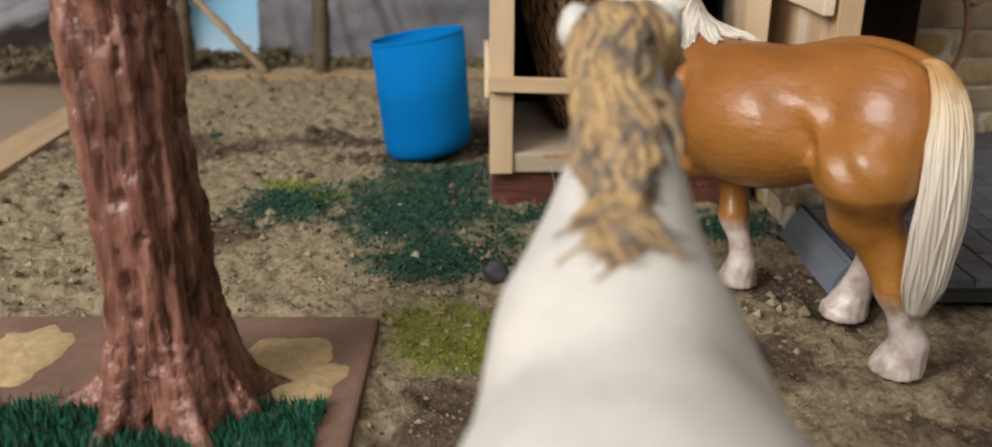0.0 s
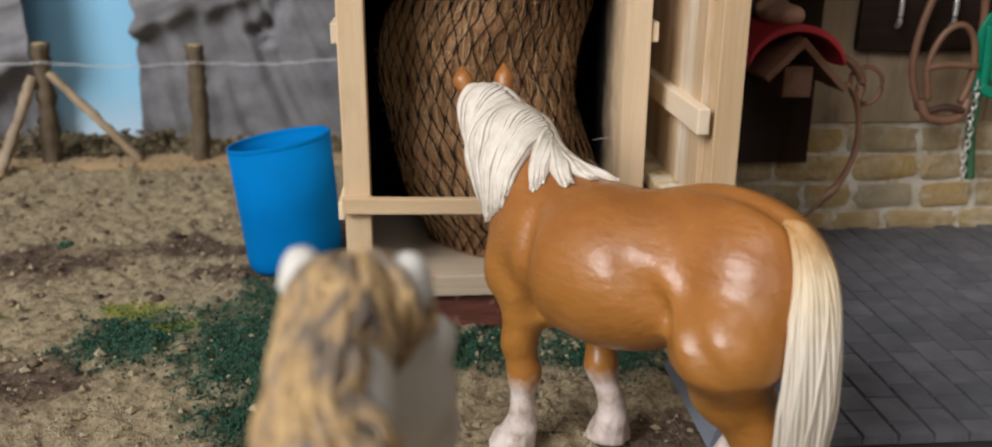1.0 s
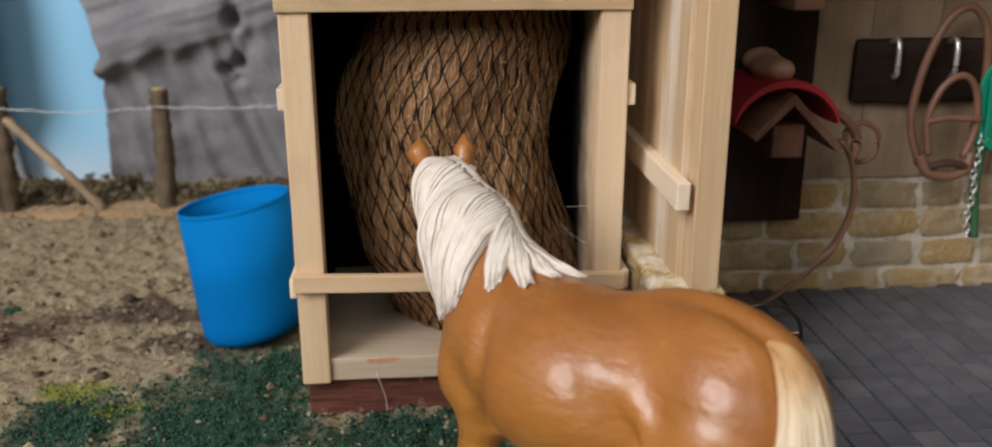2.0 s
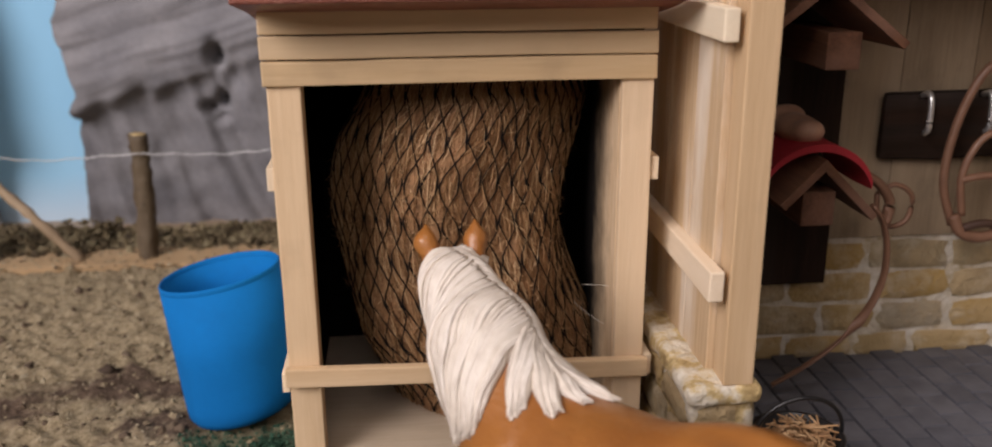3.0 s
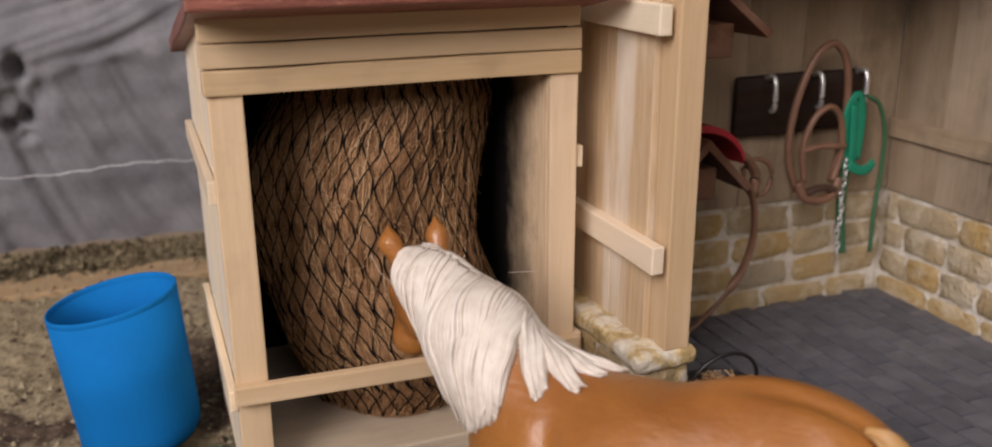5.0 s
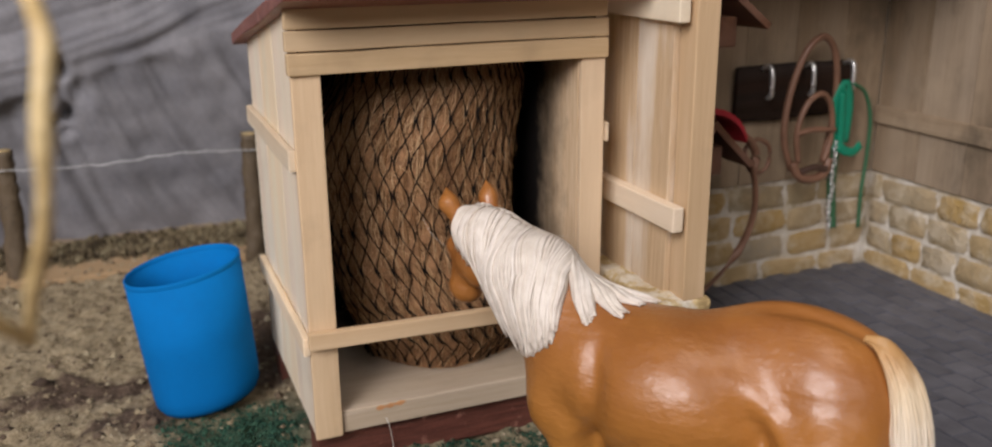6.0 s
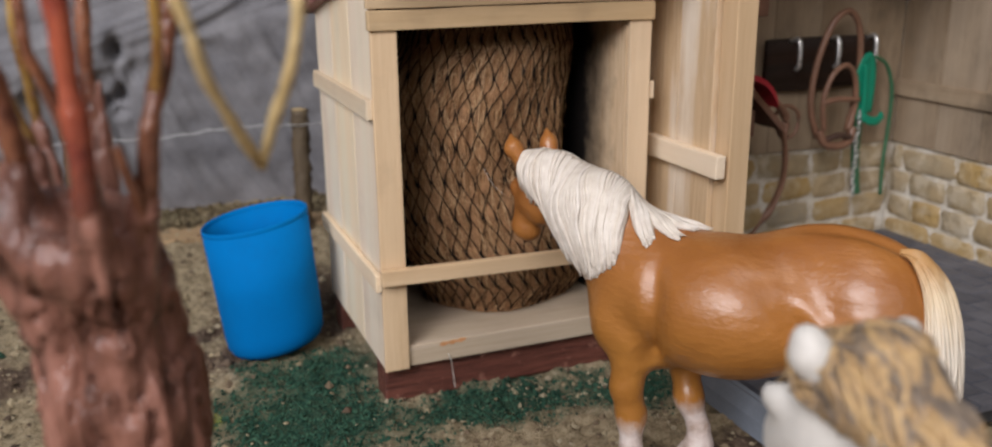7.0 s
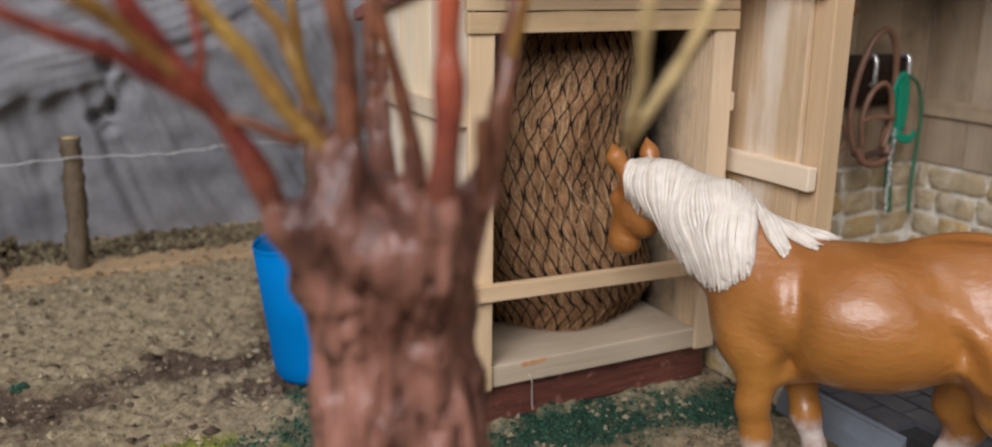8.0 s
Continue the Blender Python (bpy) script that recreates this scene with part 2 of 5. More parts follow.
def soil():
    """Sandy grit with brown earth, green flock and moss, laid out by the cover attribute."""
    n = Nodes("sandy_soil")
    v = n.coords()
    cover = n.node("ShaderNodeAttribute")
    cover.attribute_name = "cover"
    split = n.node("ShaderNodeSeparateColor", Color=cover.outputs["Color"])
    grit, broad, fine = n.noise(v, 420, 5, 0.7), n.noise(v, 38, 4, 0.6), n.noise(v, 1600, 3)
    tan = n.ramp(grit, [(0.30, (0.14, 0.105, 0.062)), (0.5, (0.325, 0.254, 0.155)), (0.72, (0.475, 0.39, 0.265))])
    earth = n.ramp(grit, [(0.3, (0.050, 0.033, 0.023)), (0.55, (0.125, 0.084, 0.058)), (0.75, (0.24, 0.18, 0.125))])
    brown = n.math("ADD", n.math("MULTIPLY", split.outputs["Blue"], 0.9), n.math("SUBTRACT", broad, 0.52), True)
    c = n.mix(n.ramp(brown, [(0.05, (0, 0, 0)), (0.55, (1, 1, 1))]), tan, earth)
    green = n.ramp(fine, [(0.3, (0.008, 0.029, 0.018)), (0.7, (0.026, 0.076, 0.045))])
    c = n.mix(split.outputs["Red"], c, green)
    c = n.mix(split.outputs["Green"], c, n.ramp(fine, [(0.3, (0.10, 0.115, 0.012)), (0.7, (0.27, 0.29, 0.035))]))
    n.bump(n.math("ADD", grit, n.math("MULTIPLY", fine, 0.5)), 0.0016, 0.9)
    return n.done(c, 0.92, spec=0.2)


def island_tint(name, colours, rough=0.9, scale=500):
    """Many small pieces, each with its own tint out of the colours given."""
    n = Nodes(name)
    isl = n.node("ShaderNodeNewGeometry").outputs["Random Per Island"]
    stops = [(i / (len(colours) - 1), c) for i, c in enumerate(colours)]
    c = n.ramp(isl, stops)
    c = n.mix(0.35, c, n.ramp(n.noise(n.coords(), scale, 3), [(0.3, (0.4, 0.4, 0.4)), (0.7, (1.2, 1.2, 1.2))]), "MULTIPLY")
    return n.done(c, rough, spec=0.25)


def sandstone():
    n = Nodes("ochre_sandstone")
    info = n.node("ShaderNodeObjectInfo")
    place = n.node("ShaderNodeVectorMath", i0=n.node("ShaderNodeNewGeometry").outputs["Position"], i1=n.node("ShaderNodeCombineXYZ", X=info.outputs["Random"], Y=info.outputs["Random"]).outputs[0])
    place.operation = "ADD"
    v = place.outputs[0]
    a, b = n.noise(v, 110, 5, 0.65), n.noise(v, 600, 4, 0.6)
    tint = n.ramp(info.outputs["Random"], [(0.0, (0.29, 0.225, 0.135)), (0.35, (0.385, 0.295, 0.168)), (0.7, (0.43, 0.275, 0.085)), (1.0, (0.38, 0.325, 0.24))])
    c = n.mix(n.ramp(a, [(0.38, (0, 0, 0)), (0.62, (1, 1, 1))]), tint, n.mix(0.5, tint, (0.54, 0.39, 0.21)))
    c = n.mix(n.ramp(b, [(0.55, (0, 0, 0)), (0.8, (0.6, 0.6, 0.6))]), c, (0.28, 0.175, 0.075))
    c = n.mix(n.ramp(n.noise(v, 75, 5, 0.7), [(0.48, (0, 0, 0)), (0.64, (0.55, 0.55, 0.55))]), c, (0.66, 0.57, 0.43))
    n.bump(n.math("ADD", a, n.math("MULTIPLY", b, 0.7)), 0.0020, 0.9)
    return n.done(c, 0.85)


def roughcast():
    """Whitish mortar rubbed over ochre stone."""
    n = Nodes("whitened_ochre_stone")
    v = n.coords()
    a, b = n.noise(v, 95, 6, 0.7), n.noise(v, 520, 4, 0.6)
    c = n.ramp(a, [(0.34, (0.34, 0.235, 0.10)), (0.45, (0.58, 0.43, 0.20)), (0.53, (0.70, 0.62, 0.48)), (0.7, (0.78, 0.73, 0.64))])
    c = n.mix(n.ramp(b, [(0.58, (0, 0, 0)), (0.76, (0.7, 0.7, 0.7))]), c, (0.30, 0.21, 0.10))
    n.bump(n.math("ADD", a, n.math("MULTIPLY", b, 0.6)), 0.0016, 0.9)
    return n.done(c, 0.85)


def mortar_paint():
    """Off-white mortar soiled with ochre."""
    n = Nodes("soiled_white_mortar")
    v = n.coords()
    a, b = n.noise(v, 85, 6, 0.7), n.noise(v, 600, 4, 0.6)
    c = n.ramp(a, [(0.36, (0.42, 0.325, 0.195)), (0.48, (0.60, 0.525, 0.41)), (0.62, (0.72, 0.665, 0.58))])
    c = n.mix(n.ramp(b, [(0.58, (0, 0, 0)), (0.78, (0.5, 0.5, 0.5))]), c, (0.36, 0.27, 0.16))
    n.bump(n.math("ADD", a, n.math("MULTIPLY", b, 0.7)), 0.0016, 0.9)
    return n.done(c, 0.9)


def slate():
    n = Nodes("grey_paving")
    info = n.node("ShaderNodeObjectInfo")
    v = n.coords((1, 1, 1), n.node("ShaderNodeCombineXYZ", X=info.outputs["Random"], Y=info.outputs["Random"]).outputs[0])
    a, b = n.noise(v, 90, 5, 0.6), n.noise(v, 900, 3, 0.6)
    c = n.ramp(a, [(0.3, (0.080, 0.080, 0.092)), (0.7, (0.138, 0.138, 0.156))])
    c = n.mix(1.0, c, n.ramp(info.outputs["Random"], [(0.0, (0.8, 0.8, 0.82)), (1.0, (1.12, 1.1, 1.08))]), "MULTIPLY")
    n.bump(n.math("ADD", a, n.math("MULTIPLY", b, 0.5)), 0.0005, 0.7)
    return n.done(c, 0.62)


def grey_rock():
    n = Nodes("grey_crumpled_rock")
    v = n.coords()
    a, b = n.noise(v, 28, 5, 0.6), n.noise(v, 300, 4, 0.6)
    c = n.ramp(a, [(0.3, (0.155, 0.153, 0.166)), (0.7, (0.265, 0.256, 0.264))])
    c = n.mix(0.4, c, n.ramp(b, [(0.3, (0.75, 0.75, 0.75)), (0.7, (1.1, 1.1, 1.1))]), "MULTIPLY")
    n.bump(b, 0.0006, 0.5)
    return n.done(c, 0.85)


def sky_paint():
    """A painted sky: pale haze low down, clear blue above."""
    n = Nodes("painted_sky")
    v = n.coords()
    z = n.node("ShaderNodeSeparateXYZ", Vector=v).outputs["Z"]
    c = n.ramp(n.math("ADD", n.math("MULTIPLY", z, 12.0), n.math("MULTIPLY", n.noise(v, 14, 3), 0.25)), [(0.02, (0.42, 0.55, 0.66)), (0.35, (0.30, 0.57, 0.77)), (0.9, (0.27, 0.55, 0.77))])
    return n.done(c, 0.8)


ROOFPAINT, CHESTNUT, CREAM, TAIL, WASHED, BARK, SOIL = red_brown_paint("red_brown_paint", (0.115, 0.036, 0.026), (0.32, 0.112, 0.076)), chestnut_coat(), cream_hair(), tail_hair(), washed_hair(), bark_paint(), soil()
PLINTHPAINT = red_brown_paint("dark_red_brown_paint", (0.060, 0.020, 0.015), (0.20, 0.070, 0.048))
STONE, SLATE, ROCK, SKY, ROUGHCAST = sandstone(), slate(), grey_rock(), sky_paint(), roughcast()
BLUE = painted("blue_plastic", (0.0, 0.140, 0.415), 0.85, mottle=0.16, scale=60, relief=0.00008, spec=0.12)
WHITEHORSE = painted("white_matt_paint", (0.60, 0.565, 0.515), 0.6, mottle=0.30, scale=90, relief=0.0002, dark=0.6)
MORTAR = mortar_paint()
SHADEDBOARD = shaded_board()
# near-black that puts the hay box's inner shade into the colour
BLACKWALL = painted("inner_black", (0.006, 0.005, 0.0045), 0.95, mottle=0.3, spec=0.05)
LEATHER = painted("brown_leather", (0.21, 0.105, 0.062), 0.48, mottle=0.4, scale=200)
TANLEATHER = painted("tan_leather", (0.52, 0.30, 0.20), 0.45, mottle=0.4, scale=150)
DARKLEATHER = painted("dark_leather", (0.070, 0.036, 0.024), 0.5, mottle=0.4, scale=200)
RED = painted("red_felt", (0.40, 0.016, 0.026), 0.65, mottle=0.3, scale=300)
GREEN = painted("green_webbing", (0.0, 0.225, 0.125), 0.5, mottle=0.35, scale=400)
GREENCORD = painted("green_cord", (0.035, 0.125, 0.055), 0.6, mottle=0.4, scale=500)
BLACK = painted("black_rubber", (0.014, 0.013, 0.013), 0.35, mottle=0.3)
STEEL = Nodes("bright_wire").done((0.80, 0.79, 0.77), 0.38, 0.85)
DULLWIRE = Nodes("dull_wire").done((0.50, 0.50, 0.49), 0.5, 0.6)
JOINT = painted("dark_joint_sand", (0.035, 0.034, 0.034), 0.95, mottle=0.4)
KERB = painted("grey_kerb_paint", (0.20, 0.225, 0.265), 0.5, mottle=0.35, scale=110)
TWIGRED = twig_paint("red_twig", (0.14, 0.018, 0.018), (0.36, 0.085, 0.042))
TWIGYELLOW = twig_paint("yellow_twig", (0.22, 0.10, 0.024), (0.44, 0.27, 0.065))
TWIGBROWN = twig_paint("brown_twig", (0.10, 0.034, 0.020), (0.30, 0.115, 0.055))
TWIGPALE = twig_paint("pale_yellow_twig", (0.50, 0.35, 0.15), (0.66, 0.51, 0.26), (0.50, 0.36, 0.16), 0.4)
POSTBARK = twig_paint("grey_brown_bark", (0.055, 0.036, 0.020), (0.19, 0.135, 0.072), (0.10, 0.07, 0.04), 0.7)
FLOCK = island_tint("green_flock", [(0.007, 0.027, 0.016), (0.016, 0.054, 0.034), (0.028, 0.080, 0.050), (0.055, 0.125, 0.075)])
GRASS = island_tint("green_grass_fibre", [(0.010, 0.062, 0.034), (0.020, 0.11, 0.060), (0.036, 0.16, 0.090)])
MOSS = island_tint("yellow_green_moss", [(0.10, 0.12, 0.012), (0.20, 0.22, 0.025), (0.32, 0.33, 0.05)])
GRIT = island_tint("mixed_grit", [(0.08, 0.052, 0.034), (0.18, 0.13, 0.082), (0.29, 0.228, 0.138), (0.33, 0.27, 0.17), (0.38, 0.32, 0.22)])
CLOD = island_tint("brown_clod", [(0.06, 0.040, 0.028), (0.11, 0.075, 0.05), (0.17, 0.125, 0.085)])
SCRUB = island_tint("dry_scrub", [(0.045, 0.032, 0.019), (0.10, 0.075, 0.042), (0.16, 0.12, 0.066), (0.22, 0.185, 0.11)])
HAYBODY = painted("hay_mass", (0.325, 0.167, 0.074), 0.85, mottle=0.7, scale=260, relief=0.001, dark=0.2)
HAY = island_tint("hay_fibre", [(0.20, 0.10, 0.043), (0.33, 0.18, 0.082), (0.43, 0.25, 0.118), (0.56, 0.37, 0.20)], 0.6)
STRAY = painted("pale_fibre", (0.70, 0.66, 0.58), 0.5, mottle=0.2)
NET = painted("black_net_cord", (0.008, 0.006, 0.005), 0.7, mottle=0.3, scale=600, spec=0.15)
ROOM = painted("room_wall_paint", (0.15, 0.14, 0.13), 0.9, mottle=0.05, scale=3)
TABLE = painted("table_board", (0.30, 0.22, 0.15), 0.6, mottle=0.3, scale=12)

# ---- geometry helpers ----


class Geo:
    """Gathers vertices (mm) and faces for one mesh."""

    def __init__(self):
        self.v, self.f, self.m, self.n = [], [], [], 0

    def add(self, verts, faces, mat=0):
        verts = np.asarray(verts, float).reshape(-1, 3)
        self.v.append(verts)
        self.f += [tuple(int(i) + self.n for i in face) for face in faces]
        self.m += [mat] * len(faces)
        self.n += len(verts)
        return self

    def tube(self, pts, radii, sides=8, mat=0, flat=1.0, side=None):
        """A tube along pts; flat squeezes it along its second axis, side says where that axis points."""
        pts = np.asarray(pts, float)
        n = len(pts)
        radii = np.broadcast_to(np.asarray(radii, float), (n,))
        tang = np.gradient(pts, axis=0)
        tang /= np.linalg.norm(tang, axis=1)[:, None] + 1e-9
        up = np.array([0.0, 0, 1]) if side is None else np.asarray(side, float)
        up = np.broadcast_to(up, (n, 3))
        if side is None and abs(tang[:, 2]).mean() > 0.8:
            up = np.broadcast_to(np.array([0.0, 1, 0]), (n, 3))
        a = np.cross(tang, up)
        a /= np.linalg.norm(a, axis=1)[:, None] + 1e-9
        b = np.cross(a, tang)
        ang = np.arange(sides) * 2 * np.pi / sides
        ring = pts[:, None] + radii[:, None, None] * (np.cos(ang)[None, :, None] * a[:, None] + flat * np.sin(ang)[None, :, None] * b[:, None])
        faces = [(i * sides + j, i * sides + (j + 1) % sides, (i + 1) * sides + (j + 1) % sides, (i + 1) * sides + j) for i in range(n - 1) for j in range(sides)]
        faces += [tuple(range(sides))[::-1], tuple((n - 1) * sides + j for j in range(sides))]
        return self.add(ring, faces, mat)

    def grid(self, p, wrap=False, mat=0):
        """p: an array rows x columns x 3."""
        r, c = p.shape[:2]
        faces = [(i * c + j, i * c + (j + 1) % c, (i + 1) * c + (j + 1) % c, (i + 1) * c + j) for i in range(r - 1) for j in range(c if wrap else c - 1)]
        return self.add(p.reshape(-1, 3), faces, mat)

    def box(self, lo, hi, mat=0):
        (a, b, c), (d, e, f) = lo, hi
        v = [(a, b, c), (d, b, c), (d, e, c), (a, e, c), (a, b, f), (d, b, f), (d, e, f), (a, e, f)]
        return self.add(v, [(3, 2, 1, 0), (4, 5, 6, 7), (0, 1, 5, 4), (1, 2, 6, 5), (2, 3, 7, 6), (3, 0, 4, 7)], mat)

    def mesh(self, name, mats, smooth=True, shift=(0, 0, 0)):
        me = bpy.data.meshes.new(name)
        v = (np.concatenate(self.v) - np.asarray(shift, float)) * U
        me.from_pydata(v.tolist(), [], self.f)
        for m in mats if isinstance(mats, (list, tuple)) else [mats]:
            me.materials.append(m)
        me.polygons.foreach_set("material_index", self.m)
        me.polygons.foreach_set("use_smooth", [smooth] * len(self.f))
        me.update()
        return me


def smooth_line(ctrl, n):
    """A Catmull-Rom line through the control points, as n points."""
    c = np.asarray(ctrl, float)
    c = np.vstack([2 * c[0] - c[1], c, 2 * c[-1] - c[-2]])
    out = []
    for t in np.linspace(0, len(c) - 3 - 1e-6, n):
        i, u = int(t), t - int(t)
        p0, p1, p2, p3 = c[i : i + 4]
        out.append(0.5 * (2 * p1 + (p2 - p0) * u + (2 * p0 - 5 * p1 + 4 * p2 - p3) * u**2 + (3 * p1 - p0 - 3 * p2 + p3) * u**3))
    return np.array(out)


def root_of(ob):
    while ob.parent:
        ob = ob.parent
    return ob


def thing(name, base, label, category, group="", kind=""):
    ob = new(name)
    ob.empty_display_size = 0.01
    ob.location = Vector(base) * U
    return tagged(ob, label, category, group, kind)


def part(name, geo, mats, parent, label="", smooth=True):
    """One mesh object under a thing or under a part; geo is in the place's millimetres."""
    base = np.array(root_of(parent).location) / U
    ob = new(name, geo.mesh(name, mats, smooth, base))
    ob.parent = parent
    return tagged(ob, label)


def whole(name, geo, mats, label, category, group="", kind="", smooth=True, base=(0, 0, 0)):
    ob = new(name, geo.mesh(name, mats, smooth, base))
    ob.location = Vector(base) * U
    return tagged(ob, label, category, group, kind)


def board_geo(lo, hi, bevel=0.5, rough=0.12, seed=0):
    """A sawn board between two corners, with worn edges and slightly uneven faces."""
    bm = bmesh.new()
    bmesh.ops.create_cube(bm, size=1.0)
    lo, hi = Vector(lo), Vector(hi)
    for v in bm.verts:
        v.co = Vector(((lo[i] + hi[i]) / 2 + v.co[i] * (hi[i] - lo[i]) for i in range(3)))
    size = hi - lo
    long = max(range(3), key=lambda i: size[i])
    cut = [e for e in bm.edges if abs((e.verts[0].co - e.verts[1].co)[long]) > 0.5 * size[long]]
    bmesh.ops.subdivide_edges(bm, edges=cut, cuts=5)
    sharp = [e for e in bm.edges if e.calc_face_angle(0) > 0.5]
    bmesh.ops.bevel(bm, geom=sharp, offset=bevel, segments=2, affect="EDGES", profile=0.6)
    for v in bm.verts:
        v.co += rough * Vector(noise.noise_vector(v.co * 0.09 + Vector((seed, seed * 2, 0)))) + 0.5 * rough * Vector(noise.noise_vector(v.co * 0.5 + Vector((0, seed, 0))))
    bm.verts.index_update()
    g = Geo().add([v.co[:] for v in bm.verts], [[v.index for v in f.verts] for f in bm.faces])
    bm.free()
    return g


def board(name, lo, hi, woods, parent, label="", bevel=0.5, rough=0.12, axis=None):
    size = [b - a for a, b in zip(lo, hi)]
    long = max(range(3), key=lambda i: size[i]) if axis is None else axis
    return part(name, board_geo(lo, hi, bevel, rough, random.uniform(0, 40)), woods[long] if isinstance(woods, list) else woods, parent, label, smooth=False)


def noise_at(points, scale):
    return np.array([noise.noise(Vector(p) * scale) for p in points])


OCTA = (np.array([(1, 0, 0), (-1, 0, 0), (0, 1, 0), (0, -1, 0), (0, 0, 1), (0, 0, -1)], float), np.array([(0, 2, 4), (2, 1, 4), (1, 3, 4), (3, 0, 4), (2, 0, 5), (1, 2, 5), (3, 1, 5), (0, 3, 5)]))


def scatter_mesh(name, places, sizes, mat, rng, squash=(0.5, 1.0), smooth=False):
    """Small uneven lumps at many places, joined into one mesh."""
    v, f = OCTA
    n = len(places)
    shape = rng.uniform(0.55, 1.25, (n, len(v), 1)) * v[None]
    shape[..., 2] *= rng.uniform(*squash, (n, 1))
    a = rng.uniform(0, 2 * np.pi, n)
    x = shape[..., 0] * np.cos(a)[:, None] - shape[..., 1] * np.sin(a)[:, None]
    y = shape[..., 0] * np.sin(a)[:, None] + shape[..., 1] * np.cos(a)[:, None]
    verts = np.stack([x, y, shape[..., 2]], -1) * np.asarray(sizes)[:, None, None] + np.asarray(places)[:, None]
    faces = f[None] + (np.arange(n) * len(v))[:, None, None]
    me = bpy.data.meshes.new(name)
    me.from_pydata((verts.reshape(-1, 3) * U).tolist(), [], faces.reshape(-1, 3).tolist())
    me.materials.append(mat)
    me.polygons.foreach_set("use_smooth", [smooth] * len(me.polygons))
    return me


# ---- distance fields, from which the sculpted figurines are made ----


def ball(c, r):
    c, r = np.asarray(c, float), np.asarray(r, float)

    def d(p):
        q = (p - c) / r
        k0 = np.linalg.norm(q, axis=-1)
        k1 = np.linalg.norm(q / r, axis=-1) + 1e-9
        return k0 * (k0 - 1) / k1

    return d


def limb(a, b, ra, rb):
    """A rod from a to b whose radius goes from ra to rb."""
    a, b = np.asarray(a, float), np.asarray(b, float)

    def d(p):
        ab = b - a
        t = np.clip(((p - a) @ ab) / (ab @ ab), 0, 1)
        return np.linalg.norm(p - a - t[..., None] * ab, axis=-1) - (ra + (rb - ra) * t)

    return d


def blend(parts):
    """The smooth union of (distance, softness) pairs."""

    def d(p):
        out = parts[0][0](p)
        for f, k in parts[1:]:
            e = f(p)
            h = np.clip(0.5 + 0.5 * (e - out) / k, 0, 1)
            out = e * (1 - h) + out * h - k * h * (1 - h)
        return out

    return d


def slope(field, p):
    e = 0.3
    g = np.stack([field(p + e * np.eye(3)[i]) - field(p - e * np.eye(3)[i]) for i in range(3)], -1)
    return g / (np.linalg.norm(g, axis=-1, keepdims=True) + 1e-9)


def onto(field, p, height):
    """Moves points to the given height over the surface of the field."""
    for _ in range(4):
        p = p + (height - field(p))[:, None] * slope(field, p)
    return p


def skin(field, lo, hi, step):
    """A quad mesh of the field's surface (naive surface nets)."""
    axes = [np.arange(l, h + step, step) for l, h in zip(lo, hi)]
    shape = tuple(len(a) for a in axes)
    pts = np.stack(np.meshgrid(*axes, indexing="ij"), -1)
    val = np.concatenate([field(pts[i].reshape(-1, 3)) for i in range(shape[0])]).reshape(shape)
    inside = val < 0
    total = np.zeros(tuple(s - 1 for s in shape) + (3,))
    count = np.zeros(tuple(s - 1 for s in shape))
    corners = [(i, j, k) for i in (0, 1) for j in (0, 1) for k in (0, 1)]
    cut = lambda arr, c: arr[c[0] : shape[0] - 1 + c[0], c[1] : shape[1] - 1 + c[1], c[2] : shape[2] - 1 + c[2]]
    for a in corners:
        for ax in range(3):
            if a[ax]:
                continue
            b = tuple(v + (i == ax) for i, v in enumerate(a))
            va, vb = cut(val, a), cut(val, b)
            cross = (va < 0) != (vb < 0)
            t = np.where(cross, va / np.where(cross, va - vb, 1), 0)
            off = np.array(a, float) + t[..., None] * np.eye(3)[ax]
            total += cross[..., None] * off
            count += cross
    used = count > 0
    index = -np.ones(count.shape, int)
    index[used] = np.arange(used.sum())
    cells = np.argwhere(used)
    verts = (cells + total[used] / count[used][:, None]) * step + np.array(lo)
    faces = []
    for ax in range(3):
        u, w = [i for i in range(3) if i != ax]
        sl0 = [slice(1, -1)] * 3
        sl0[ax] = slice(0, -1)
        sl1 = list(sl0)
        sl1[ax] = slice(1, None)
        change = np.argwhere(inside[tuple(sl0)] != inside[tuple(sl1)])
        change[:, u] += 1
        change[:, w] += 1
        flip = inside[tuple(change.T)]
        du, dw = np.eye(3, dtype=int)[u], np.eye(3, dtype=int)[w]
        q = [index[tuple((change - x).T)] for x in (0 * du, du, du + dw, dw)]
        quad = np.stack(q, 1)
        want = flip if ax != 1 else ~flip
        quad[~want] = quad[~want][:, ::-1]
        faces.append(quad)
    return verts, np.concatenate(faces)

# ---- the room that closes the place ----
RX0, RX1, RY0, RY1, RZ0, RZ1 = -1500, 1500, -1700, 1300, -760, 1500
for name, lo, hi in (
    ("room_wall_south", (RX0, RY0 - 100, RZ0), (RX1, RY0, RZ1)),
    ("room_wall_north", (RX0, RY1, RZ0), (RX1, RY1 + 100, RZ1)),
    ("room_wall_west", (RX0 - 100, RY0 - 100, RZ0), (RX0, RY1 + 100, RZ1)),
    ("room_wall_east", (RX1, RY0 - 100, RZ0), (RX1 + 100, RY1 + 100, RZ1)),
    ("room_floor", (RX0 - 100, RY0 - 100, RZ0 - 100), (RX1 + 100, RY1 + 100, RZ0)),
    ("ceiling", (RX0 - 100, RY0 - 100, RZ1), (RX1 + 100, RY1 + 100, RZ1 + 100)),
):
    whole(name, Geo().box(lo, hi), ROOM, "plain pale painted room surface", "room wall" if "wall" in name else name.split("_")[-1], kind="structure", smooth=False)
